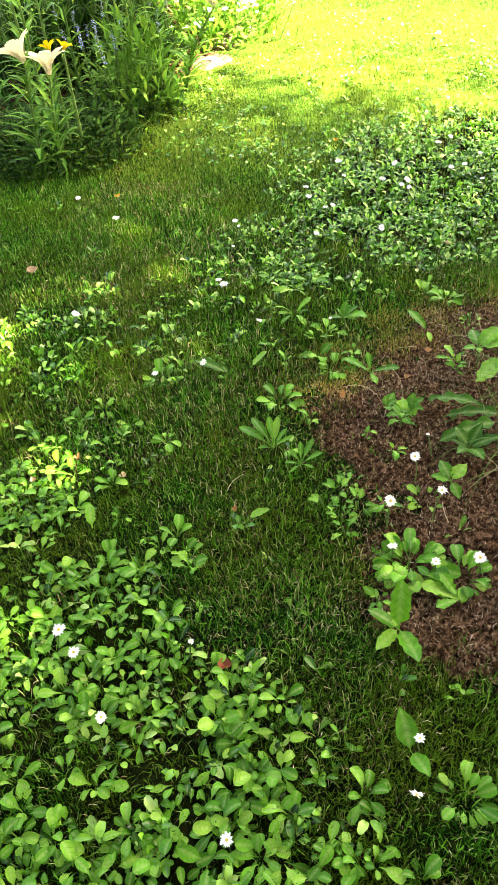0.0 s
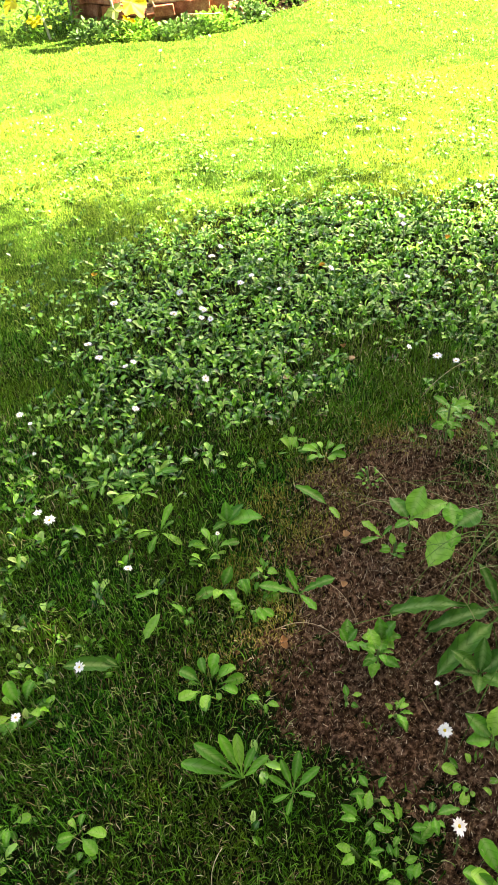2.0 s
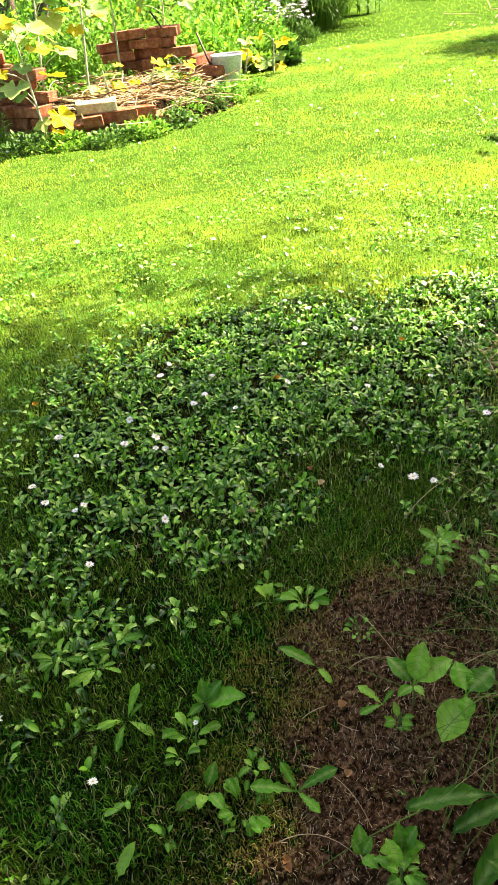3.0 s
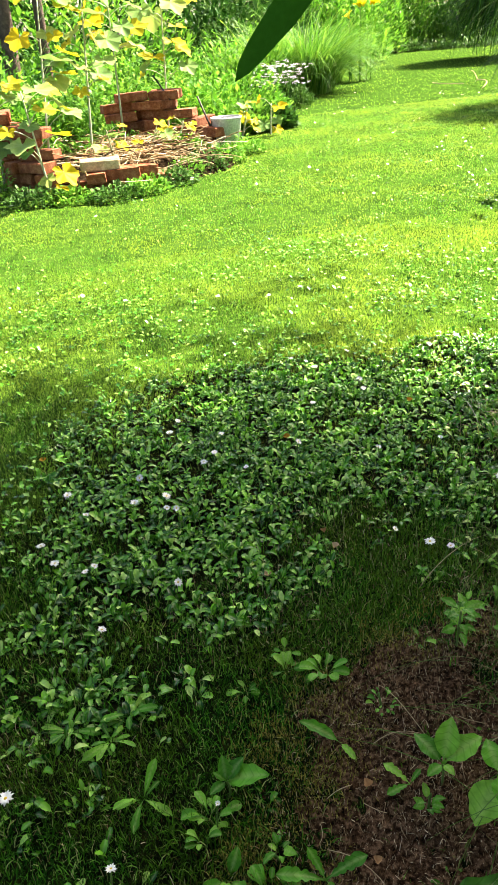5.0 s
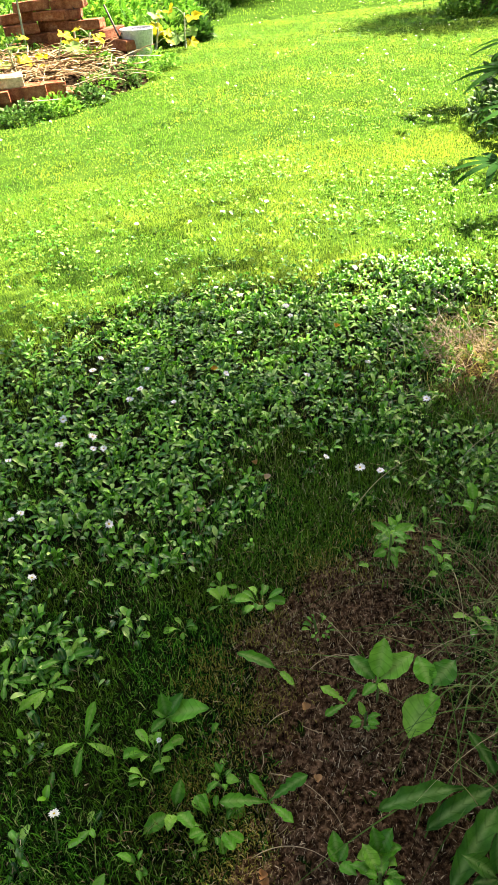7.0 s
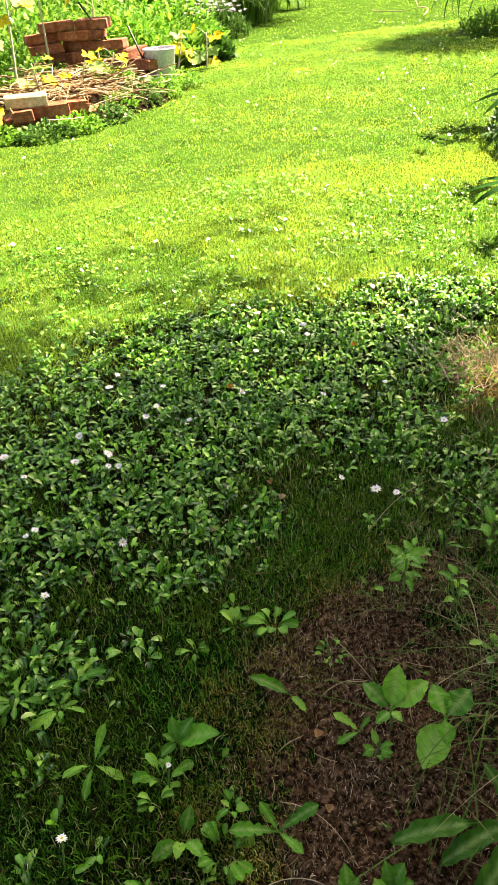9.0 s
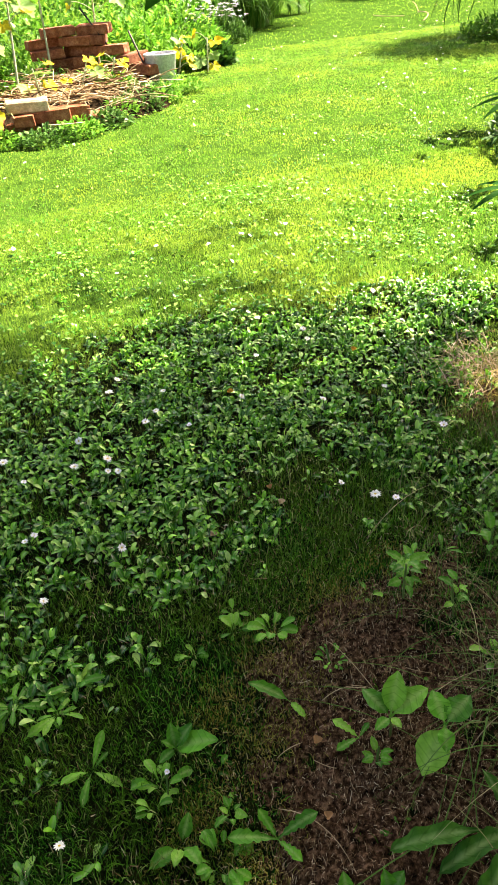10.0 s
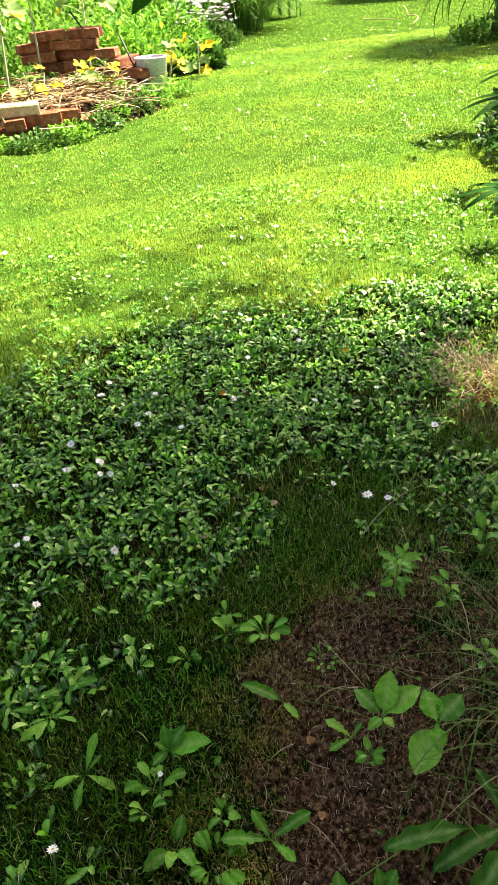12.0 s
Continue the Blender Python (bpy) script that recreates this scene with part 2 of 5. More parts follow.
def mesh(name, verts, faces, mat, smooth=True, rows=0):
    """A mesh from an array of points and an array of faces, all of the same number of corners."""
    me = bpy.data.meshes.new(name)
    verts, faces = np.asarray(verts, np.float32), np.asarray(faces, np.int32)
    k = faces.shape[1]
    me.vertices.add(len(verts))
    me.vertices.foreach_set("co", verts.ravel())
    me.loops.add(faces.size)
    me.loops.foreach_set("vertex_index", faces.ravel())
    me.polygons.add(len(faces))
    me.polygons.foreach_set("loop_start", np.arange(0, faces.size, k, dtype=np.int32))
    me.polygons.foreach_set("use_smooth", np.full(len(faces), smooth))
    me.update(calc_edges=True)
    me.materials.append(mat)
    if mat in VEINED and len(verts) % 3 == 0:   # leaves come in rows of three points, the middle one on the midrib
        me.attributes.new("rib", "FLOAT", "POINT").data.foreach_set("value", np.tile((0.0, 1.0, 0.0), len(verts) // 3).astype(np.float32))
    if rows:
        me.attributes.new("along", "FLOAT", "POINT").data.foreach_set("value", np.tile(np.repeat(np.linspace(0, 1, rows), 3), len(verts) // (rows * 3)).astype(np.float32))
    return me


def part(name, data, parent, label="", m=None):
    """One mesh object under a thing or under a part."""
    ob = new(name, data)
    ob.parent = parent
    if m is not None:
        ob.matrix_basis = m
    return tagged(ob, label)


def thing(name, label, category, m=None, group="", kind="", data=None):
    ob = new(name, data)
    if m is not None:
        ob.matrix_basis = m
    return tagged(ob, label, category, group, kind)


def ground_z(x, y):
    """The height of the lawn: nearly level, with small bumps."""
    x, y = np.asarray(x, float), np.asarray(y, float)
    near = np.clip((3.0 - y) / 0.8, 0, 1) * np.clip((y + 1.0) / 0.5, 0, 1) * np.clip((2.1 - x) / 0.4, 0, 1) * np.clip((x + 1.55) / 0.3, 0, 1)
    return near * (0.006 * np.sin(5.1 * x + 1.3) * np.sin(4.3 * y + 0.4) + 0.004 * np.sin(13.0 * x + 2.0 * y) * np.sin(11.0 * y - 3.0 * x)
            + 0.0025 * np.sin(31.0 * x + 9.0 * y + 1.0) * np.sin(27.0 * y + 0.5))


def blob(x, y, cx, cy, rx, ry, turn=0.0):
    """1 inside an ellipse, falling to 0 across its edge."""
    c, s = math.cos(radians(turn)), math.sin(radians(turn))
    u, v = (x - cx) * c + (y - cy) * s, -(x - cx) * s + (y - cy) * c
    return np.clip(1.8 - 1.5 * np.sqrt((u / rx) ** 2 + (v / ry) ** 2), 0, 1)


def wobble(x, y, scale):
    """Smooth uneven noise between about -1 and 1."""
    x, y = x * scale, y * scale
    return (np.sin(1.7 * x + 0.9 * y + 0.5) + np.sin(-1.1 * x + 2.3 * y + 2.1) + np.sin(3.1 * x + 2.7 * y + 4.0) * 0.7 + np.sin(5.3 * x - 4.1 * y) * 0.5) / 3.2


def soil_at(x, y):
    """How bare the ground is: a worn strip with a ragged edge on the lawn side, thinly overgrown on the other."""
    x, y = np.asarray(x, float), np.asarray(y, float)
    edge = np.interp(y, (0.04, 0.10, 0.19, 0.31, 0.35, 0.40, 0.48, 0.55, 0.60, 0.69, 0.76, 0.84, 0.90, 0.94), (0.36, 0.235, 0.215, 0.20, 0.175, 0.115, 0.075, 0.085, 0.135, 0.155, 0.18, 0.205, 0.31, 0.52))
    inside = np.clip((x - edge) / 0.13 + 0.30, 0, 1) * np.clip((0.80 - x) / 0.22, 0, 1) * np.clip((y - 0.02) / 0.06, 0, 1) * np.clip((1.02 - y) / 0.08, 0, 1)
    thin = 1 - 0.30 * np.clip((x - 0.40) / 0.12, 0, 1) * np.clip((1.1 - y) / 0.2, 0, 1)
    far = 0.85 * blob(x, y, 1.02, 1.27, 0.15, 0.17) * np.clip(0.75 + 0.6 * wobble(x, y, 25.0), 0, 1)
    return np.where(inside > 0, np.clip(inside * thin * 1.10 + 0.38 * wobble(x, y, 22.0) * np.sqrt(inside) + 0.30 * wobble(y, x, 61.0) * np.sqrt(inside), 0, 1), far)


def carpet_at(x, y):
    """How thickly the broad-leaved daisies cover the lawn."""
    k = np.maximum.reduce([blob(x, y, 0.55, 1.60, 0.62, 0.42, -12), blob(x, y, 0.15, 1.35, 0.32, 0.34), blob(x, y, 1.05, 1.75, 0.32, 0.22),
                           0.5 * blob(x, y, -0.10, 1.02, 0.22, 0.20), 0.26 * blob(x, y, -0.20, 0.72, 0.16, 0.22), 0.9 * blob(x, y, 0.04, -0.15, 0.25, 0.18),
                           0.9 * blob(x, y, -0.12, -0.06, 0.18, 0.22), 0.6 * blob(x, y, -0.28, 0.20, 0.12, 0.24), 
                           0.4 * blob(x, y, -0.48, 0.56, 0.16, 0.26), 0.8 * blob(x, y, 0.75, 1.05, 0.14, 0.16)])
    return np.clip(k * (0.85 + 0.5 * wobble(x, y, 9.0)), 0, 1) * (1 - soil_at(x, y))


def bed_at(x, y):
    """The flower bed beside the lawn."""
    return np.maximum.reduce([blob(x, y, -1.45, 1.75, 0.50, 0.55), blob(x, y, -1.15, 2.6, 0.48, 0.85), blob(x, y, -1.6, 3.6, 0.8, 1.0)])


def pile_at(x, y):
    return np.clip(8.0 - 8.0 * np.hypot(x - 0.55, y - 5.75) / 0.86, 0, 1)


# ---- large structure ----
def gap_shade_at(x, y):
    """Where the ground under the plants is painted dark as shade."""
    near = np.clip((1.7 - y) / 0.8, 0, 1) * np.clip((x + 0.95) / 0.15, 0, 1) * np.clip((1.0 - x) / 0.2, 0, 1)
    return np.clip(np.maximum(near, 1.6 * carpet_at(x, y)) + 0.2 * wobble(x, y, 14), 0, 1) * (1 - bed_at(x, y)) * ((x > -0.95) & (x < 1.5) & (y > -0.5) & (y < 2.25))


def steps(parts):
    return np.concatenate([np.arange(a, b, d) for a, b, d in parts])


xs = steps([(-70, -10, 6), (-10, -1.6, 0.5), (-1.6, 2.2, 0.035), (2.2, 12, 0.5), (12, 75, 6)])
ys = steps([(-60, -6, 6), (-6, -1.0, 0.5), (-1.0, 3.2, 0.035), (3.2, 24, 0.5), (24, 90, 6)])
gx, gy = np.meshgrid(xs, ys)
idx = np.arange(gx.size).reshape(gx.shape)
quads = np.stack([idx[:-1, :-1], idx[:-1, 1:], idx[1:, 1:], idx[1:, :-1]], -1).reshape(-1, 4)
thing("ground", "mossy turf under a mown garden lawn", "ground", kind="structure",
      data=mesh("ground", np.stack([gx, gy, ground_z(gx, gy) - 0.022 * np.clip(2 * gap_shade_at(gx, gy), 0, 1)], -1).reshape(-1, 3), quads, TURF))

# bare soil: crumbly, a little proud of the turf
def soil_patch(name, label, x0, x1, y0, y1, cover, step=0.006, mat=SOIL, lift=0.0):
    sx, sy = np.meshgrid(np.arange(x0, x1, step), np.arange(y0, y1, step))
    k = cover(sx, sy)
    crumbs = 0.0020 * wobble(sx, sy, 60) + 0.0016 * wobble(sy, sx, 310) + RNG.normal(0, 0.0012, sx.shape)
    z = ground_z(sx, sy) - 0.010 + 0.016 * k + crumbs + lift
    i = np.arange(sx.size).reshape(sx.shape)
    f = np.stack([i[:-1, :-1], i[:-1, 1:], i[1:, 1:], i[1:, :-1]], -1)
    keep = (k[:-1, :-1] > 0.02) | (k[1:, 1:] > 0.02)
    return thing(name, label, "soil", kind="stuff", data=mesh(name, np.stack([sx, sy, z], -1).reshape(-1, 3), f[keep].reshape(-1, 4), mat, False))


soil_patch("bare_soil", "dry reddish-brown crumbly bare soil in the lawn", -0.1, 1.25, -0.02, 1.5, soil_at, 0.005)
soil_patch("bed_soil", "dry brown garden soil of the flower bed", -2.4, -0.5, 1.2, 4.4, lambda x, y: np.clip(bed_at(x, y) + 0.2 * wobble(x, y, 14), 0, 1), 0.02)

# dark sheet over the turf that paints the shade in the gaps
soil_patch("humus", "dark sheet painting the shade under the weeds and thin grass", -0.95, 1.5, -0.5, 2.25, gap_shade_at, 0.012, GAP_SHADE, -0.005)
soil_patch("dry_soil", "pale dry crumbly soil at the sunny bed corner", -1.05, -0.6, 2.2, 3.2, lambda x, y: np.clip(np.maximum(blob(x, y, -0.78, 2.47, 0.10, 0.12), blob(x, y, -0.82, 2.85, 0.10, 0.28)) * (1.1 + 0.5 * wobble(x, y, 24)), 0, 1), 0.01, DRY_SOIL)


# ---- grass ----
def blades(n, area, height, width, keep, lean=0.5, segments=2):
    """n blades spread over area (a function that gives n places), thinned by keep."""
    x, y = area(n)
    ok = RNG.random(n) < keep(x, y)
    x, y = x[ok], y[ok]
    n = len(x)
    h = RNG.uniform(height[0], height[1], n) * (0.9 + 0.22 * wobble(x, y, 4.0))
    w = RNG.uniform(width[0], width[1], n)
    az, tilt = RNG.uniform(0, 2 * np.pi, n), np.minimum(np.abs(RNG.normal(0, lean, n)), 1.2 if lean < 1.34 else 9.0)
    face = az + RNG.normal(0, 0.7, n)
    dx, dy = np.cos(az), np.sin(az)
    sx, sy = -np.sin(face) * w / 2, np.cos(face) * w / 2
    base = np.stack([x, y, ground_z(x, y) - 0.004], -1)
    out, side = np.stack([dx, dy, 0 * dx], -1), np.stack([sx, sy, 0 * sx], -1)
    up = np.array([0, 0, 1.0])
    t1, t2 = tilt * 0.5, tilt * 1.25
    mid = base + (out * np.sin(t1)[:, None] + up * np.cos(t1)[:, None]) * (h * 0.55)[:, None]
    tip = mid + (out * np.sin(t2)[:, None] + up * np.cos(t2)[:, None]) * (h * 0.45)[:, None]
    if segments == 1:
        v = np.stack([base - side, base + side, mid + (tip - mid) * 0.9], 1)
        f = np.array([[0, 1, 2]])
    else:
        v = np.stack([base - side, base + side, mid + side * 0.8, mid - side * 0.8, tip], 1)
        f = np.array([[0, 1, 2], [0, 2, 3], [3, 2, 4]])
    k = v.shape[1]
    faces = (f[None] + (np.arange(n) * k)[:, None, None]).reshape(-1, 3)
    return v.reshape(-1, 3), faces


def box_area(x0, x1, y0, y1):
    return lambda n: (RNG.uniform(x0, x1, n), RNG.uniform(y0, y1, n))


def wedge_area(y0, y1):
    """The stretch of lawn that opens out with distance."""
    def area(n):
        y = np.sqrt(RNG.uniform(y0 ** 2, y1 ** 2, n))
        return RNG.uniform(-0.42, 0.92, n) * y, y
    return area


def lawn_keep(x, y):
    return (1 - soil_at(x, y)) ** 1.3 * (1 - 0.35 * blob(x, y, 0.10, 0.62, 0.20, 0.40)) * (1 - 0.96 * carpet_at(x, y)) * (1 - bed_at(x, y)) * (1 - pile_at(x, y))


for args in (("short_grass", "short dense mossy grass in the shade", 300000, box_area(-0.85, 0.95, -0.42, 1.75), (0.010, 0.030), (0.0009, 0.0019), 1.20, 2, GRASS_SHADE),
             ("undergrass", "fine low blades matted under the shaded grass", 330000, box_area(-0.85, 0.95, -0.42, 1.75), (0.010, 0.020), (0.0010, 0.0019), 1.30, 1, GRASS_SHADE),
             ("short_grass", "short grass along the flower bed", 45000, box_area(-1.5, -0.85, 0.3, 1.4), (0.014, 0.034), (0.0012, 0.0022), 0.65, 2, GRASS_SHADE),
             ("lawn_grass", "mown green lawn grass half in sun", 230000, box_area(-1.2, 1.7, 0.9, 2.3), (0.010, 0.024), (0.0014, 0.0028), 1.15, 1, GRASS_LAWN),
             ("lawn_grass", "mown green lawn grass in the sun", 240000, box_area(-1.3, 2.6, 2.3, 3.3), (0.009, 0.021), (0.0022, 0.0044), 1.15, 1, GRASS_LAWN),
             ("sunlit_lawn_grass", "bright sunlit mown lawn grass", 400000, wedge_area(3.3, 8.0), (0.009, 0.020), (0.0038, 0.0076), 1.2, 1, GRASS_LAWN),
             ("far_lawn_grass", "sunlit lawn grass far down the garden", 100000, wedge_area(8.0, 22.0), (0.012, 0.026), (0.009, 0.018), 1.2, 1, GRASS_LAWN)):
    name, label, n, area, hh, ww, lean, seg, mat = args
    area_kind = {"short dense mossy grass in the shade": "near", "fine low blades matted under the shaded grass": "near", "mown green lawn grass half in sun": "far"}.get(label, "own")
    # the grass coloured for shade and the grass coloured for sun run into one another
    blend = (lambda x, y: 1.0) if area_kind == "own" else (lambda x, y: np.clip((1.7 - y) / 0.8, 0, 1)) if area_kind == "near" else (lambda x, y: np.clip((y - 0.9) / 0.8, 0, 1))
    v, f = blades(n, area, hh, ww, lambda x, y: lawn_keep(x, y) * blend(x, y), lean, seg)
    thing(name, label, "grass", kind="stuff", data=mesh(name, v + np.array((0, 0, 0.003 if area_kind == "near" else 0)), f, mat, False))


def outer_keep(x, y):
    """The lawn on all sides of the nearer stretch."""
    near = (x > -0.85) & (x < 0.95) & (y > -0.42) & (y < 1.3) | (x > -1.25) & (x < 1.7) & (y > 1.3) & (y < 3.3) | (y > 3.3) & (x > -0.42 * y) & (x < 0.92 * y)
    return (1 - near) * (1 - bed_at(x, y)) * (1 - pile_at(x, y))


v, f = blades(90000, box_area(-8, 11, -6, 14), (0.012, 0.026), (0.012, 0.024), outer_keep, 0.9, 1)
thing("outer_lawn_grass", "mown lawn grass on the rest of the garden", "grass", kind="stuff", data=mesh("outer_lawn_grass", v, f, GRASS_LAWN, False))
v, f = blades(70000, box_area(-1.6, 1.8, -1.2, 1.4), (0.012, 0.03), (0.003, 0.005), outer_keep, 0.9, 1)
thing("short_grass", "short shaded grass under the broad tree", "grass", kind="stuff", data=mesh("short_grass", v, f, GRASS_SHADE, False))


# ---- shapes for plants ----
PROFILES = {
    "spoon": ((0, 0.30, 0.40, 0.50, 0.70, 0.86, 0.95, 1), (0.11, 0.16, 0.50, 0.82, 1.0, 0.86, 0.52, 0.18)),
    "oval": ((0, 0.12, 0.22, 0.4, 0.6, 0.8, 0.93, 1), (0.07, 0.08, 0.6, 1.0, 0.95, 0.6, 0.25, 0.03)),
    "lance": ((0, 0.12, 0.35, 0.6, 0.85, 1), (0.25, 0.7, 1.0, 0.85, 0.4, 0.02)),
    "dock": ((0, 0.14, 0.2, 0.3, 0.4, 0.5, 0.6, 0.7, 0.8, 0.9, 1), (0.10, 0.10, 0.5, 0.95, 0.82, 1.0, 0.86, 0.98, 0.7, 0.5, 0.05)),
    "toothed": ((0, 0.15, 0.25, 0.33, 0.42, 0.5, 0.58, 0.68, 0.75, 0.88, 1), (0.10, 0.12, 0.5, 0.3, 0.75, 0.45, 0.9, 0.6, 0.95, 0.6, 0.05)),
    "strap": ((0, 0.1, 0.5, 0.85, 1), (0.8, 1.0, 0.85, 0.4, 0.03)),
    "blade": ((0, 0.1, 0.35, 0.6, 0.8, 0.93, 1), (0.15, 0.5, 0.9, 1.0, 0.8, 0.45, 0.05)),
    "petal": ((0, 0.3, 0.7, 0.92, 1), (0.35, 0.8, 1.0, 0.7, 0.15)),
}


STATIONS = {("spoon", 6): np.array((0, 0.30, 0.46, 0.70, 0.92, 1.0)), ("spoon", 9): np.array((0, 0.25, 0.36, 0.46, 0.58, 0.72, 0.86, 0.95, 1.0)),
            ("oval", 9): np.array((0, 0.10, 0.20, 0.30, 0.45, 0.62, 0.80, 0.92, 1.0))}


def leaf_block(base, az, pitch, length, width, curl, fold=0.25, profile="spoon", stations=7, wave=0.0):
    """Many leaves in one array: each starts at its base, rises by pitch, bends down by curl (radians) along its length."""
    base = np.atleast_2d(np.asarray(base, float))
    n = len(base)
    az, pitch, length, width, curl = (np.broadcast_to(np.asarray(q, float), (n,)) for q in (az, pitch, length, width, curl))
    s = STATIONS.get((profile, stations), np.linspace(0, 1, stations))
    ang = pitch[:, None] - curl[:, None] * s[None]
    step = length[:, None] * np.diff(s)[None]
    r = np.concatenate([np.zeros((n, 1)), np.cumsum(np.cos(ang[:, :-1]) * step, 1)], 1)
    z = np.concatenate([np.zeros((n, 1)), np.cumsum(np.sin(ang[:, :-1]) * step, 1)], 1)
    out = np.stack([np.cos(az), np.sin(az)], -1)
    side = np.stack([-np.sin(az), np.cos(az)], -1)
    w = width[:, None] * 0.5 * np.interp(s, *PROFILES[profile])[None]
    ripple = wave * width[:, None] * np.sin(s[None] * 23 + az[:, None] * 3)
    nrm_r, nrm_z = -np.sin(ang), np.cos(ang)
    v = np.zeros((n, stations, 3, 3))
    for j, k in enumerate((-1, 0, 1)):
        lift = fold * w * abs(k) + (ripple * k if k else 0)
        rr = r + nrm_r * lift
        v[:, :, j, :2] = base[:, None, :2] + out[:, None] * rr[..., None] + side[:, None] * (w * k)[..., None]
        v[:, :, j, 2] = base[:, None, 2] + z + nrm_z * lift
    i = np.arange(stations * 3).reshape(stations, 3)
    f = np.stack([i[:-1, :-1], i[:-1, 1:], i[1:, 1:], i[1:, :-1]], -1).reshape(-1, 4)
    faces = (f[None] + (np.arange(n) * stations * 3)[:, None, None]).reshape(-1, 4)
    return v.reshape(-1, 3), faces


def small_leaves(base, az, pitch, length, width, fold=0.3):
    """Many simple pointed leaves, each two triangles folded along its midrib."""
    n = len(base)
    pitch, length, width = (np.broadcast_to(np.asarray(q, float), (n,)) for q in (pitch, length, width))
    out = np.stack([np.cos(az) * np.cos(pitch), np.sin(az) * np.cos(pitch), np.sin(pitch)], -1) * length[:, None]
    side = np.stack([-np.sin(az), np.cos(az), np.full(n, fold)], -1) * (width / 2)[:, None]
    other = side * np.array((-1, -1, 1))
    v = np.stack([base, base + out * 0.45 + side, base + out, base + out * 0.45 + other], 1)
    f = np.array([[0, 2, 1], [0, 3, 2]])
    return v.reshape(-1, 3), (f[None] + (np.arange(n) * 4)[:, None, None]).reshape(-1, 3)


def join(blocks):
    vs, fs, k = [], [], 0
    for v, f in blocks:
        vs.append(v)
        fs.append(f + k)
        k += len(v)
    return np.concatenate(vs), np.concatenate(fs)


def tube(points, radii, sides=6):
    """A round stem or limb through points; the ends are drawn in."""
    p = np.asarray(points, float)
    r = np.broadcast_to(np.asarray(radii, float), (len(p),)).copy()
    d = np.gradient(p, axis=0)
    d /= np.linalg.norm(d, axis=1)[:, None] + 1e-9
    ref = np.where(np.abs(d[:, 2:3]) > 0.9, np.array([[1.0, 0, 0]]), np.array([[0, 0, 1.0]]))
    a = np.cross(d, ref)
    a /= np.linalg.norm(a, axis=1)[:, None]
    b = np.cross(d, a)
    p = np.concatenate([p[:1], p, p[-1:]])
    a, b = np.concatenate([a[:1], a, a[-1:]]), np.concatenate([b[:1], b, b[-1:]])
    r = np.concatenate([[1e-5], r, [1e-5]])
    t = np.arange(sides) * 2 * np.pi / sides
    v = p[:, None] + r[:, None, None] * (a[:, None] * np.cos(t)[None, :, None] + b[:, None] * np.sin(t)[None, :, None])
    i = np.arange(len(p) * sides).reshape(len(p), sides)
    j = np.roll(i, -1, 1)
    f = np.stack([i[:-1], j[:-1], j[1:], i[1:]], -1).reshape(-1, 4)
    return v.reshape(-1, 3), f


def arc(a, b, sag=0.0, side=(0, 0, 0), n=7):
    """Points from a to b, bent in the middle."""
    t = np.linspace(0, 1, n)[:, None]
    return (1 - t) * np.asarray(a, float) + t * np.asarray(b, float) + 4 * t * (1 - t) * (np.asarray(side, float) + np.array([0, 0, sag]))


def lobed_leaf(name, size, mat, lobes=5, depth=0.35, cup=0.12, seed=1):
    """A broad leaf with rounded lobes; the stalk joins at the origin, the leaf points along +y."""
    rng = np.random.default_rng(seed)
    m = 64
    th = np.linspace(-2.75, 2.75, m)
    k = (th / 5.5 + 0.5) * lobes
    r = (1 - depth * np.abs(np.sin(np.pi * k + np.pi / 2)) ** 1.5) * (0.72 + 0.28 * np.cos(th * 0.8)) + 0.035 * np.sin(th * 17 + seed) + rng.normal(0, 0.02, m)
    v = [(0.0, 0.0, 0.0)]
    for q in (0.35, 0.7, 1.0):
        z = cup * q * q + 0.03 * q * np.cos(k * 2 * np.pi) - 0.07 * q * np.sin(3 * th + seed)
        v += list(np.stack([np.sin(th) * r * q, np.cos(th) * r * q, z], -1))
    v = np.asarray(v, float) * size
    bm = bmesh.new()
    bv = [bm.verts.new(p) for p in v]
    for i in range(m - 1):
        bm.faces.new((bv[0], bv[2 + i], bv[1 + i]))
        for ring in (0, 1):
            a, b = 1 + ring * m + i, 1 + (ring + 1) * m + i
            bm.faces.new((bv[a], bv[a + 1], bv[b + 1], bv[b]))
    return bm_mesh(name, bm, mat)


def bm_mesh(name, bm, mat, smooth=True):
    me = bpy.data.meshes.new(name)
    bm.normal_update()
    for f in bm.faces:
        f.smooth = smooth
    bm.to_mesh(me)
    bm.free()
    me.materials.append(mat)
    return me


def dome(name, radius, height, mat, rings=3, sides=10):
    v, f = [], []
    for i in range(rings + 1):
        a = i / rings * np.pi / 2
        for j in range(sides):
            t = j * 2 * np.pi / sides
            v.append((radius * np.cos(a) * np.cos(t), radius * np.cos(a) * np.sin(t), height * np.sin(a)))
    for i in range(rings):
        for j in range(sides):
            f.append((i * sides + j, i * sides + (j + 1) % sides, (i + 1) * sides + (j + 1) % sides, (i + 1) * sides + j))
    return mesh(name, np.array(v), np.array(f), mat)


def on_ground(x, y, turn=0.0, scale=1.0, lift=0.0, lean=0.0):
    return pose(x, y, float(ground_z(x, y)) + lift, lean, 0, turn) @ Matrix.Scale(scale, 4)


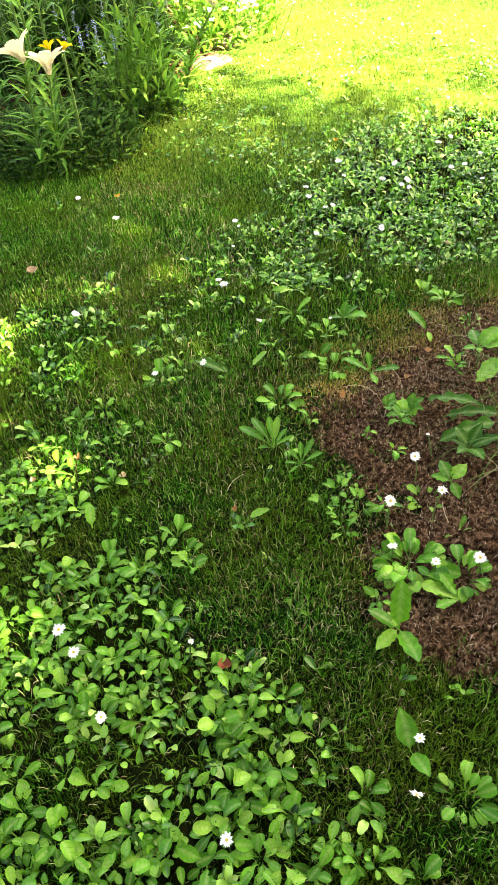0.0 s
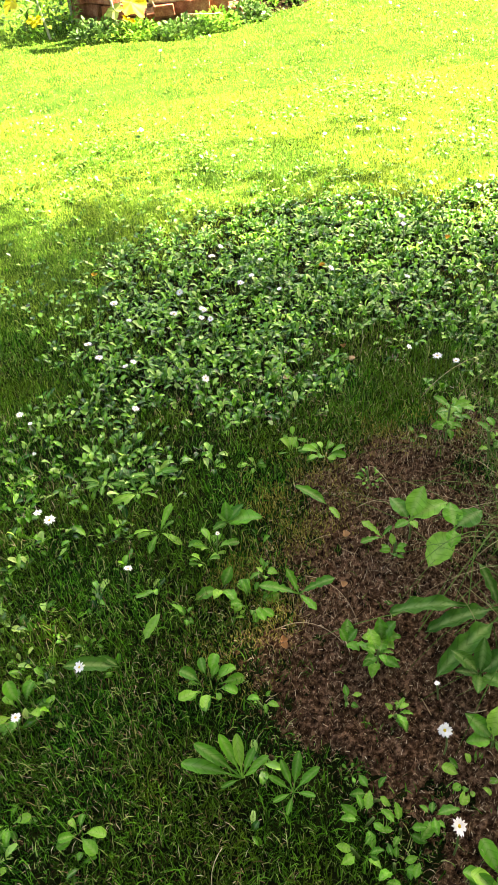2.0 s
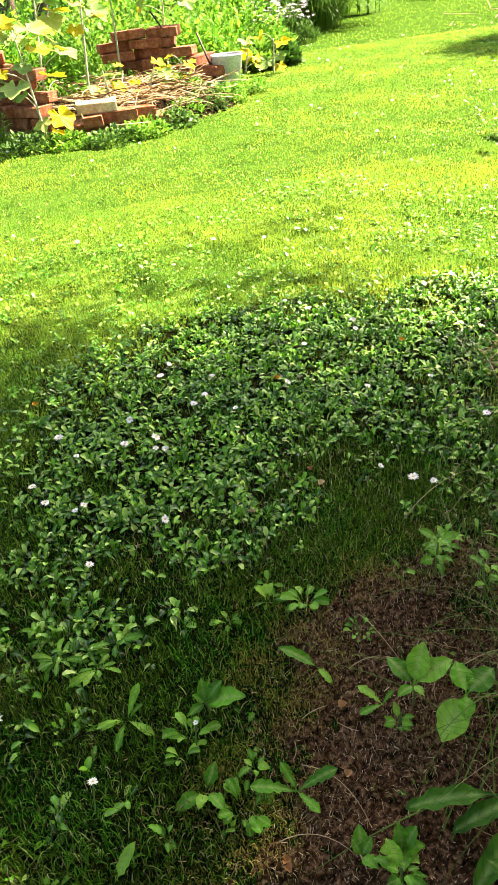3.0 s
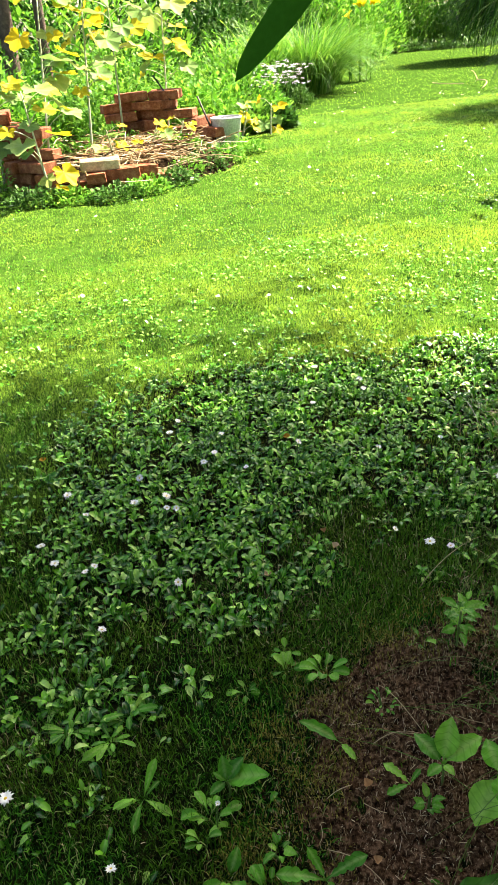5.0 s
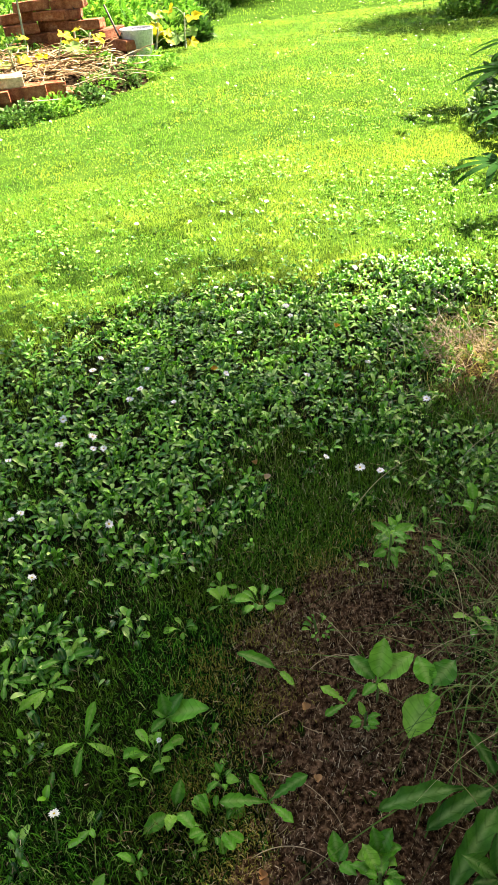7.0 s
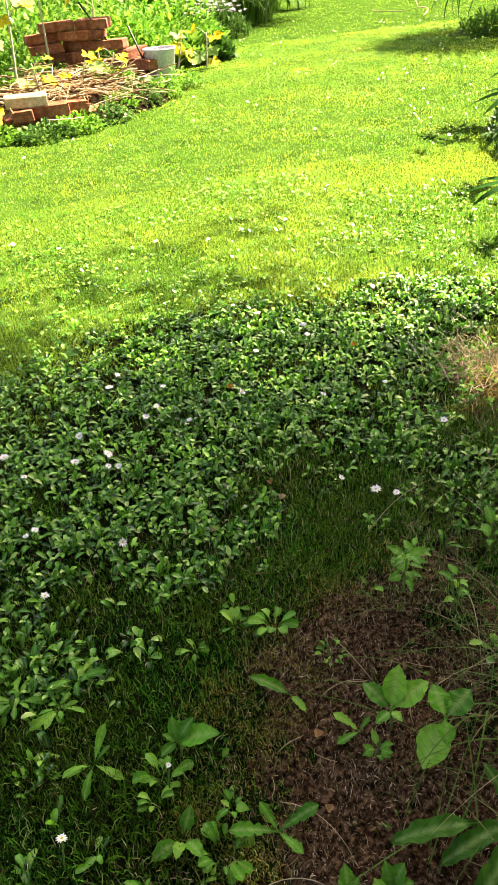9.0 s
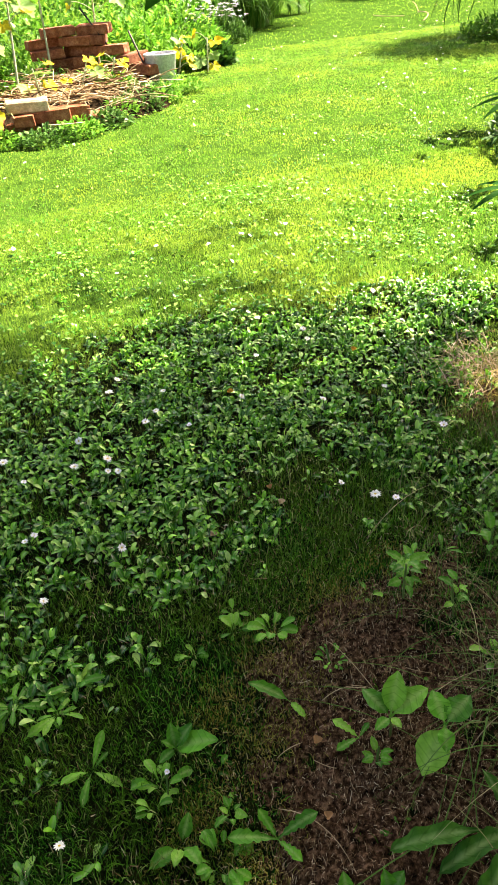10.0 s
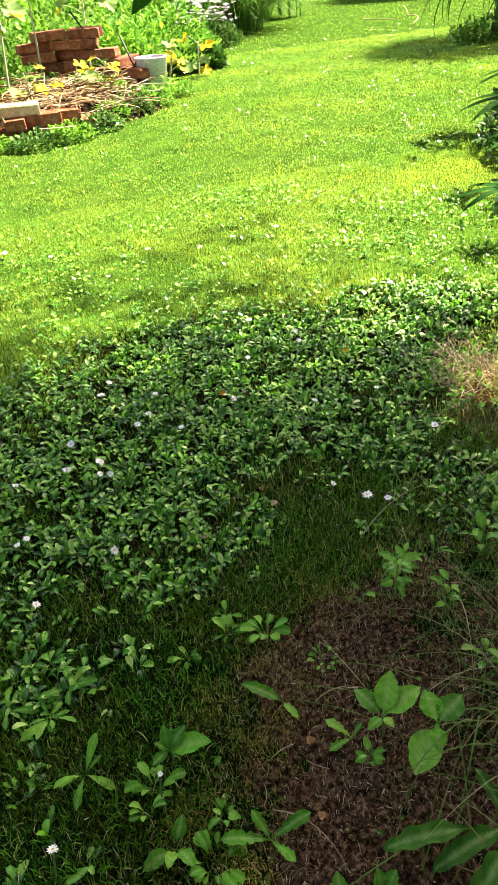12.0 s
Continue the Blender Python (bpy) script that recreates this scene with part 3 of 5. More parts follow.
# ---- brick rings ----
def brick_mesh(name, mat, seed, lx=0.25, ly=0.12, lz=0.065):
    rng = random.Random(seed)
    bm = bmesh.new()
    bmesh.ops.create_cube(bm, size=1.0)
    bmesh.ops.scale(bm, vec=(lx, ly, lz), verts=bm.verts)
    bmesh.ops.bevel(bm, geom=bm.edges[:], offset=0.006, segments=1, affect="EDGES")
    for v in bm.verts:
        v.co += Vector((rng.uniform(-1, 1), rng.uniform(-1, 1), rng.uniform(-1, 1))) * 0.004
        v.co.z += lz / 2
    return bm_mesh(name, bm, mat, False)


BRICKS = [brick_mesh("brick", BRICK, s) for s in range(5)]
PALE = brick_mesh("pale_brick", PALE_BRICK, 9)
RING = (0.55, 5.75)


def place_brick(parent, x, y, course, turn, data=None, tip=0.0, rng=random):
    z = course * 0.067 + 0.004
    return part("brick", data or rng.choice(BRICKS), parent, m=pose(x, y, z, tip + rng.uniform(-2.5, 2.5), rng.uniform(-2, 2), turn))


def brick_arc(label, start, end, radius, courses, seed, centre=RING):
    """Dry-stacked bricks along an arc; courses(angle) tells how high the wall stands there."""
    rng = random.Random(seed)
    wall = thing("brick_wall", label, "brick wall", group="dry-stacked garden ring")
    step = math.degrees(0.262 / radius)
    for c in range(8):
        a = start + (step / 2 if c % 2 else 0)
        while a <= end:
            if c < courses(a) and (c == 0 or rng.random() > 0.04):
                r = radius + rng.uniform(-0.045, 0.045)
                header = rng.random() < 0.18
                x, y = centre[0] + r * math.cos(radians(a)), centre[1] + r * math.sin(radians(a))
                place_brick(wall, x, y, c, a + 90 + rng.uniform(-15, 15) + (90 if header else 0), rng=rng)
                if header:
                    a -= step * 0.45
            a += step
    return wall


front_wall = brick_arc("low stepped wall of loose old red bricks", 172, 268, 0.74,
                       lambda a: 7 if a < 208 else 6 if a < 226 else 5 if a < 231 else 4 if a < 237 else 3 if a < 244 else 2, 3)
place_brick(front_wall, 0.37, 5.03, 2, -4, PALE)
place_brick(front_wall, 0.60, 5.03, 1, 6, tip=3)
place_brick(front_wall, 0.64, 5.04, 0, 12)
place_brick(front_wall, 0.78, 5.12, 0, 75)
back_wall = brick_arc("dry-stacked red brick wall at the back of the bed", 28, 96, 0.72,
                      lambda a: 4 if a < 36 else 5 if a < 54 else 6, 8, (0.70, 5.72))
place_brick(back_wall, 0.80, 6.43, 6, 6)
place_brick(back_wall, 1.06, 6.34, 6, -28, tip=4)

# the heap of soil and dry stalks inside the ring
hx, hy = np.meshgrid(np.linspace(-0.15, 1.45, 64), np.linspace(5.05, 6.45, 60))
hr = np.hypot(hx - RING[0], hy - RING[1]) / 0.70
hr = np.minimum(hr, np.hypot(hx - 0.72, hy - 5.72) / 0.70)
hz = np.where(hr < 1.0, (0.10 + 0.06 * np.clip((hy - 5.4) / 0.9, 0, 1)) * (1 - hr ** 4) + 0.02 * wobble(hx, hy, 25) + RNG.normal(0, 0.006, hx.shape), -0.05)
i = np.arange(hx.size).reshape(hx.shape)
thing("soil_heap", "heap of dry brown soil inside the brick ring", "soil", kind="stuff",
      data=mesh("soil_heap", np.stack([hx, hy, hz], -1).reshape(-1, 3), np.stack([i[:-1, :-1], i[:-1, 1:], i[1:, 1:], i[1:, :-1]], -1).reshape(-1, 4), HEAP))


def stalks(n, cx, cy, rx, ry, z0, z1, length, radius, seed):
    """Dry stalks thrown on a heap."""
    rng = np.random.default_rng(seed)
    blocks = []
    for _ in range(n):
        x, y = cx + rng.normal(0, rx), cy + rng.normal(0, ry)
        az, l = rng.uniform(0, 2 * np.pi), rng.uniform(*length)
        z = rng.uniform(z0, z1)
        d = np.array([math.cos(az), math.sin(az), rng.uniform(-0.15, 0.3)]) * l
        blocks.append(tube(arc((x, y, z), np.array((x, y, z)) + d, rng.uniform(-0.04, 0.10) * l, (rng.normal(0, .05) * l, rng.normal(0, .05) * l, 0), 7), radius * rng.uniform(0.6, 1.3), 4))
    return join(blocks)


for n, z0, z1, long, thick, mat, text, seed in ((300, 0.09, 0.17, (0.10, 0.42), 0.0026, STRAW, "tangle of pale dry plant stalks on the heap", 4), (420, 0.08, 0.20, (0.08, 0.34), 0.0030, LITTER, "brown dead stems and roots on the heap", 14)):
    v, f = stalks(n, 0.66, 5.66, 0.27, 0.26, z0, z1, long, thick, seed)
    thing("dry_stalks", text, "dry stalks", kind="stuff", data=mesh("dry_stalks", v, f, mat))

# ---- bucket and iron rods beside the back wall ----
def bucket(x, y):
    b = thing("bucket", "dented grey galvanised bucket standing by the bricks", "bucket", on_ground(x, y, 25, 1.18))
    n, prof = 28, ((0.070, 0.0), (0.074, 0.004), (0.100, 0.205), (0.105, 0.212), (0.105, 0.220), (0.098, 0.221), (0.096, 0.205), (0.070, 0.012), (0.0005, 0.010))
    t = np.arange(n) * 2 * np.pi / n
    vv = np.concatenate([np.stack([r * np.cos(t), r * np.sin(t), np.full(n, z)], -1) for r, z in prof])
    ii = np.arange(len(prof) * n).reshape(len(prof), n)
    jj = np.roll(ii, -1, 1)
    part("body", mesh("bucket_body", vv, np.stack([ii[:-1], jj[:-1], jj[1:], ii[1:]], -1).reshape(-1, 4), ZINC), b)
    a = np.linspace(0, np.pi, 14)
    hv, hf = tube(np.stack([0.104 * np.cos(a), 0.02 + 0.06 * np.sin(a), 0.205 - 0.05 * np.sin(a)], -1), 0.003, 6)
    part("handle", mesh("bucket_handle", hv, hf, IRON), b, "thin wire handle hanging down")
    return b


bucket(1.47, 6.06)
for x0, y0, x1, y1, z1 in ((1.40, 6.02, 1.27, 6.12, 0.42), (1.14, 6.22, 0.98, 6.34, 0.58)):
    v, f = tube([(x0, y0, 0.02 if x0 > 1.3 else 0.30), (x1, y1, z1)], 0.007, 8)
    thing("iron_rod", "dark iron rod leaning against the bricks", "rod", data=mesh("iron_rod", v, f, IRON))

# ---- mallow plants with lobed leaves, green and yellow ----
LOBED_GREEN = [lobed_leaf("mallow_leaf", 0.125, MALLOW_LEAF, 5, 0.20, 0.10, s) for s in (1, 2, 3)]
LOBED_YELLOW = [lobed_leaf("yellow_leaf", 0.115, YELLOW_LEAF, 5, 0.27, 0.10, s) for s in (4, 5, 6)]


def aim(p, d, spin=0.0):
    """A pose at p whose +y points along d and whose +z is as upright as it can be."""
    d = Vector(d).normalized()
    x = d.cross(Vector((0, 0, 1)))
    x = x.normalized() if x.length > 1e-4 else Vector((1, 0, 0))
    z = x.cross(d)
    return Matrix.Translation(p) @ Matrix((x, d, z)).transposed().to_4x4() @ Matrix.Rotation(radians(spin), 4, "Y")


def mallow(base, top, n, yellow, seed, size=1.0, low=0.15, bend=(0, 0, 0)):
    """A tall stem with long-stalked lobed leaves."""
    rng = random.Random(seed)
    plant = thing("mallow_plant", "tall mallow with lobed green and yellowing leaves", "plant", pose(*base), "mallows by the bricks")
    top = np.array(top) - np.array(base)
    pts = arc((0, 0, -0.02), top, 0, bend, 9)
    v, f = tube(pts, np.linspace(0.009, 0.004, 9), 7)
    part("stem", mesh("mallow_stem", v, f, STEM), plant)
    for k in range(n):
        t = low + (1 - low) * (k + rng.uniform(0, 0.6)) / n
        p = Vector(pts[0] + (pts[-1] - pts[0]) * t) + Vector(bend) * (4 * t * (1 - t))
        az = rng.uniform(0, 2 * math.pi) if rng.random() < 0.45 else rng.uniform(math.pi * 1.05, math.pi * 1.95)
        reach = rng.uniform(0.09, 0.20) * size
        q = p + Vector((math.cos(az), math.sin(az), rng.uniform(0.1, 0.7))) * reach
        v, f = tube(arc(p, q, 0.02), 0.0028, 5)
        part("leaf_stalk", mesh("leaf_stalk", v, f, STEM), plant)
        is_yellow = rng.random() < yellow
        d = (q - p).normalized() * 0.6 + Vector((0, -0.35, rng.uniform(-1.1, -0.2)))
        leaf = part("leaf", rng.choice(LOBED_YELLOW if is_yellow else LOBED_GREEN), plant, "yellow lobed leaf" if is_yellow else "",
                    aim(q, d, rng.uniform(-25, 25)) @ Matrix.Scale(rng.uniform(0.6, 1.12) * size, 4))
    return plant


mallow((0.04, 4.88, 0), (-0.02, 5.02, 0.62), 12, 0.7, 1, 0.9, 0.10)
mallow((0.06, 5.35, 0.12), (0.20, 5.65, 1.15), 16, 0.4, 2, 1.0, 0.2)
mallow((0.37, 5.65, 0.12), (0.51, 6.00, 1.20), 16, 0.35, 3, 0.9, 0.35)
mallow((0.67, 6.20, 0.10), (0.71, 6.30, 1.15), 12, 0.4, 4, 1.0, 0.55)
mallow((1.07, 6.49, 0.0), (1.15, 6.54, 1.20), 14, 0.5, 5, 1.1, 0.42)
mallow((-0.26, 5.50, 0.0), (-0.18, 5.65, 1.05), 14, 0.35, 6, 1.0, 0.25)
mallow((-0.38, 5.05, 0.0), (-0.42, 5.03, 0.26), 4, 0.6, 7, 0.8, 0.35)
mallow((0.76, 5.51, 0.13), (0.82, 5.44, 0.30), 5, 0.7, 8, 0.6, 0.2)
mallow((1.00, 5.74, 0.13), (1.06, 5.69, 0.30), 5, 0.6, 9, 0.6, 0.2)
mallow((0.49, 5.25, 0.13), (0.46, 5.20, 0.34), 4, 0.5, 10, 0.7, 0.3)
mallow((1.77, 6.74, 0.0), (1.85, 6.74, 0.30), 8, 0.8, 11, 0.7, 0.2)
mallow((2.05, 6.78, 0.0), (2.07, 6.78, 0.26), 6, 0.8, 12, 0.7, 0.2)


# ---- leafy clumps ----
def clump(name, label, cx, cy, rx, ry, height, n, size, mat, seed, profile="oval", category="plant", slim=0.45, kind="stuff", up=0.7, z0=0.0, power=0.5, stations=5):
    """Foliage: leaves spread through a rounded mass, thicker towards its outside."""
    rng = np.random.default_rng(seed)
    a, r, q = rng.uniform(0, 2 * np.pi, n), rng.random(n) ** power, rng.random(n) ** 0.8
    top = height * (1 - 0.75 * r ** 3) * (0.75 + 0.35 * wobble(cx + rx * r * np.cos(a), cy + ry * r * np.sin(a), 5.0))
    x, y = cx + rx * r * np.cos(a), cy + ry * r * np.sin(a)
    z = z0 + np.maximum(0.004, top * q)
    l = size * rng.uniform(0.6, 1.3, n)
    places, heading, rise = np.stack([x, y, z], -1), a + rng.normal(0, 1.0, n), rng.normal(up, 0.45, n)
    if stations == 2:
        v, f = small_leaves(places, heading, rise - 0.4, l, l * slim * 1.3)
    else:
        v, f = leaf_block(places, heading, rise, l, l * slim, rng.uniform(0.2, 1.3, n), 0.25, profile, stations)
    return thing(name, label, category, kind=kind, data=mesh(name, v, f, mat))


def tussock(name, label, cx, cy, radius, length, width, n, mat, seed, curl=(1.0, 2.2), pitch=(1.0, 1.5), stations=8):
    """A fountain of long arching blades."""
    rng = np.random.default_rng(seed)
    a, r = rng.uniform(0, 2 * np.pi, n), radius * rng.random(n) ** 0.7
    base = np.stack([cx + r * np.cos(a), cy + r * np.sin(a), np.zeros(n)], -1)
    l = rng.uniform(0.55, 1.0, n) * length
    v, f = leaf_block(base, a + rng.normal(0, 0.5, n), rng.uniform(*pitch, n), l, rng.uniform(0.7, 1.2, n) * width, rng.uniform(*curl, n), 0.2, "strap", stations)
    return thing(name, label, "grass", data=mesh(name, v, f, mat))


for k, (x, y, r, h) in enumerate(((0.95, 5.95, 0.16, 0.14), (0.62, 6.15, 0.16, 0.20), (0.25, 5.75, 0.2, 0.18), (1.05, 5.70, 0.14, 0.14))):
    clump("heap_weeds", "weeds growing among the dry stalks on the heap", x, y, r, r, h, 220, 0.05, (BED_LEAF, REED_LEAF)[k % 2], 40 + k, "lance", slim=0.35, z0=0.12)
# low weeds along the foot of the bricks
for k, (x, y, r, h) in enumerate(((-0.08, 4.88, 0.16, 0.12), (0.16, 4.83, 0.17, 0.10), (0.40, 4.74, 0.17, 0.11), (0.62, 4.80, 0.15, 0.12), (0.84, 4.99, 0.14, 0.15),
                                   (0.96, 5.24, 0.14, 0.12), (1.29, 5.74, 0.17, 0.16), (1.57, 5.89, 0.15, 0.16), (1.12, 5.36, 0.16, 0.16), (1.33, 5.55, 0.14, 0.17), (1.22, 5.62, 0.16, 0.22), (-0.38, 5.15, 0.22, 0.34), (-0.51, 5.41, 0.25, 0.45))):
    clump("low_weeds", "low dark green weeds at the foot of the bricks", x, y, r, r, h, 420, 0.035, BED_LEAF if k % 2 else DARK_LEAF, 20 + k, slim=0.5)
v, f = stalks(40, 0.95, 5.45, 0.12, 0.10, 0.02, 0.10, (0.1, 0.3), 0.003, 5)
thing("dry_stalks", "dry grass stalks lying before the bricks", "dry stalks", kind="stuff", data=mesh("dry_stalks", v, f, STRAW))

# the planting behind and beside the brick ring
BORDER = ((-1.6, 5.9, 0.6, 0.5, 0.45, 1), (-2.3, 7.0, 0.8, 0.7, 0.8, 0), (-1.2, 7.6, 0.9, 0.8, 0.9, 2), (-0.2, 7.3, 0.6, 0.5, 0.8, 1), (0.6, 7.5, 0.7, 0.5, 0.85, 2), (1.5, 7.6, 0.5, 0.4, 0.55, 1),
          (1.9, 7.2, 0.35, 0.3, 0.30, 2), (2.1, 8.2, 0.6, 0.5, 0.6, 1), (1.2, 8.8, 0.8, 0.6, 0.95, 2), (0.0, 9.3, 1.0, 0.8, 1.1, 0), (2.5, 9.8, 0.8, 0.6, 0.9, 1), (-1.6, 9.5, 1.0, 0.9, 1.2, 2),
          (2.15, 7.25, 0.3, 0.25, 0.22, 0), (3.4, 11.8, 0.9, 0.8, 1.1, 1), (-3.2, 8.5, 1.0, 1.0, 1.1, 1))
for k, (x, y, rx, ry, h, m) in enumerate(BORDER):
    clump("border_plants", "dense green garden perennials behind the bricks", x, y, rx, ry, h, 2300, 0.078, (DARK_LEAF, BED_LEAF, REED_LEAF)[m], 60 + k, "lance", slim=0.32, up=0.9, stations=2)

# pale flowers in front of the reeds
clump("aster_leaves", "grey-green leaves of a pale flowering aster", 2.85, 9.0, 0.42, 0.35, 0.42, 1600, 0.07, DARK_LEAF, 90, "lance", slim=0.28, up=1.0)


def flower_heads(name, label, places, radius, mat, seed, petals=9, category="flower"):
    """Small open flower heads, each a ring of petals."""
    rng = np.random.default_rng(seed)
    blocks = []
    for p in places:
        k = petals
        az = np.arange(k) * 2 * np.pi / k + rng.uniform(0, 6)
        blocks.append(leaf_block(np.repeat([p], k, 0), az, rng.normal(0.25, 0.2, k), radius * rng.uniform(0.8, 1.15, k), radius * 0.55, rng.uniform(0.2, 0.7, k), 0.2, "petal", 4))
    v, f = join(blocks)
    return thing(name, label, category, kind="stuff", data=mesh(name, v, f, mat))


def scatter(n, cx, cy, rx, ry, z0, z1, seed):
    rng = np.random.default_rng(seed)
    return np.stack([rng.normal(cx, rx, n), rng.normal(cy, ry, n), rng.uniform(z0, z1, n)], -1)


flower_heads("aster_flowers", "pale lilac-white aster flowers", scatter(110, 2.75, 8.75, 0.22, 0.12, 0.26, 0.50, 91), 0.032, PALE_PETAL, 92)
for x, y, r, l, n, s in ((3.75, 10.5, 0.38, 1.5, 1000, 1), (4.6, 12.2, 0.35, 1.4, 700, 2), (3.1, 10.3, 0.28, 1.25, 700, 3)):
    tussock("reed_grass", "bright green clump of tall arching ornamental grass", x, y, r, l, 0.016, n, REED_LEAF, 100 + s)

# lily stalks at the corner of the far border
def lily(x, y, height, flowers, petal, label, seed, leaf_mat=BED_LEAF, lean=(0, 0), leaf=0.11, size=0.07, count=46):
    """A lily: an upright stem thick with narrow leaves and trumpet flowers at its top."""
    rng = np.random.default_rng(seed)
    plant = thing("lily", label, "lily", on_ground(x, y), "lilies in the flower bed")
    pts = arc((0, 0, -0.02), (lean[0], lean[1], height), 0, (lean[0] * -0.2, lean[1] * -0.2, 0), 8)
    v, f = tube(pts, np.linspace(0.006, 0.003, 8), 6)
    part("stem", mesh("lily_stem", v, f, GREEN_STEM), plant)
    t = np.linspace(0.08, 0.97, count)
    base = np.stack([np.interp(t, np.linspace(0, 1, 8), pts[:, j]) for j in range(3)], -1)
    l = leaf * (1.1 - 0.6 * t) * rng.uniform(0.8, 1.2, count)
    v, f = leaf_block(base, np.arange(count) * 2.4 + rng.normal(0, 0.3, count), rng.normal(0.75, 0.2, count), l, l * 0.15, rng.uniform(0.5, 1.3, count), 0.3, "lance", 6)
    part("leaves", mesh("lily_leaves", v, f, leaf_mat), plant)
    for k in range(flowers):
        az = rng.uniform(0, 6.28) + k * 2.3
        c = pts[-1] + np.array([math.cos(az), math.sin(az), 0.3]) * (0.0 if flowers == 1 else 0.05)
        q = np.arange(6) * np.pi / 3
        v, f = leaf_block(np.repeat([[0, 0, 0]], 6, 0), q, 1.15, size * 1.25, size * 0.5, np.where(np.arange(6) % 2, 0.9, 1.1), 0.3, "petal", 7)
        flower = part("flower", mesh("lily_flower", v, f, petal), plant, "", pose(*c, rng.uniform(-30, 30), rng.uniform(-30, 30), 0))
        blocks = [tube(arc((0, 0, 0), (0.012 * math.cos(a), 0.012 * math.sin(a), size * 0.7), 0, (0, 0, 0), 3), 0.0012, 4) for a in q]
        v, f = join(blocks)
        part("stamens", mesh("stamens", v, f, DISC), flower)
    return plant


for k, (x, y, h, n) in enumerate(((5.08, 11.7, 0.98, 3), (5.30, 11.8, 1.00, 3), (4.92, 11.75, 0.86, 1), (5.0, 11.55, 0.66, 0), (4.85, 11.5, 0.55, 0), (5.15, 11.6, 0.75, 0))):
    lily(x, y, h, n, YELLOW_PETAL, "tall yellow-orange lily at the end of the far border", 130 + k, REED_LEAF, leaf=0.16, size=0.10)

# far hedges and shrubs that close the garden, then four added sky blockers
HEDGE = ((10.4, 20.8, 1.6, 0.8, 2.6, 6000, 2), (12.4, 20.4, 1.4, 0.8, 2.8, 5000, 2), (8.4, 19.8, 1.4, 1.2, 2.6, 5000, 1), (14.5, 19.0, 1.6, 1.2, 3.0, 5000, 2),
         (6.6, 17.0, 1.4, 1.4, 2.6, 5000, 1), (4.0, 15.5, 1.8, 1.4, 2.8, 5500, 0), (1.0, 14.0, 2.0, 1.5, 2.8, 5500, 1), (-2.4, 13.0, 2.0, 1.5, 2.8, 5500, 0),
         (-5.5, 11.5, 2.0, 1.6, 2.8, 5500, 0), (-5.0, 8.0, 1.5, 1.6, 2.2, 4500, 1), (10.0, 24.0, 5.0, 1.5, 4.5, 16000, 0), (2.0, 19.0, 5.5, 1.5, 4.5, 16000, 0), (-6.0, 14.5, 3.5, 1.5, 4.0, 10000, 0),
         # unseen shrubs added behind and to the right to darken the near ground
         (-2.6, -2.6, 1.5, 0.8, 2.6, 5000, 0), (-0.4, -2.9, 1.6, 0.8, 2.8, 5000, 0), (1.9, -2.8, 1.5, 0.8, 2.6, 5000, 0), (3.3, -1.2, 0.8, 1.3, 2.3, 4500, 0))
for k, (x, y, rx, ry, h, n, m) in enumerate(HEDGE):
    clump("garden_hedge", "tall dense green shrubs closing the garden, nearest four added as sky blockers", x, y, rx, ry, h, int(n * 0.6), 0.30 if n > 9000 else 0.19, (DARK_LEAF, BED_LEAF, REED_LEAF)[m], 160 + k, "lance", "hedge", 0.28, up=1.0, stations=2)
for k, x in enumerate((9.2, 9.9, 10.8, 11.6)):
    clump("edging_plants", "low dark edging plants along the far lawn", x, 19.9 - 0.35 * k, 0.5, 0.25, 0.30, 500, 0.08, DARK_LEAF, 180 + k)

# old trunks at the back of the border
for k, (x, y, r) in enumerate(((-0.15, 9.3, 0.10), (0.22, 9.5, 0.07), (-0.6, 9.6, 0.08))):
    tree = thing("old_tree", "old tree with a bare grey-brown trunk behind the border", "tree", pose(x, y, 0))
    v, f = tube(arc((0, 0, -0.05), (0.08, 0.02, 2.4), 0, (0.04, 0, 0), 9), np.linspace(r, r * 0.6, 9), 10)
    part("trunk", mesh("trunk", v, f, BARK), tree)
    rng_ = np.random.default_rng(190 + k)
    a_, r_ = rng_.uniform(0, 6.28, 900), rng_.random(900) ** 0.5
    v, f = leaf_block(np.stack([0.08 + 0.8 * r_ * np.cos(a_), 0.8 * r_ * np.sin(a_), 2.3 + 0.9 * rng_.random(900) * (1.2 - r_)], -1), a_, rng_.normal(0, 0.5, 900), 0.12, 0.06, 0.6, 0.2, "oval", 4)
    part("crown", mesh("crown", v, f, DARK_LEAF), tree)

# ---- trees and shrubs beside the lawn ----
def branch_points(a, b, sag, seed):
    rng = np.random.default_rng(seed)
    return arc(a, b, sag, rng.normal(0, 0.1, 3), 8)


def crown_block(places, size, seed, slim=0.5):
    rng = np.random.default_rng(seed)
    n = len(places)
    l = size * rng.uniform(0.6, 1.3, n)
    return small_leaves(places, rng.uniform(0, 6.28, n), rng.normal(-0.3, 0.5, n), l, l * slim * 1.25)


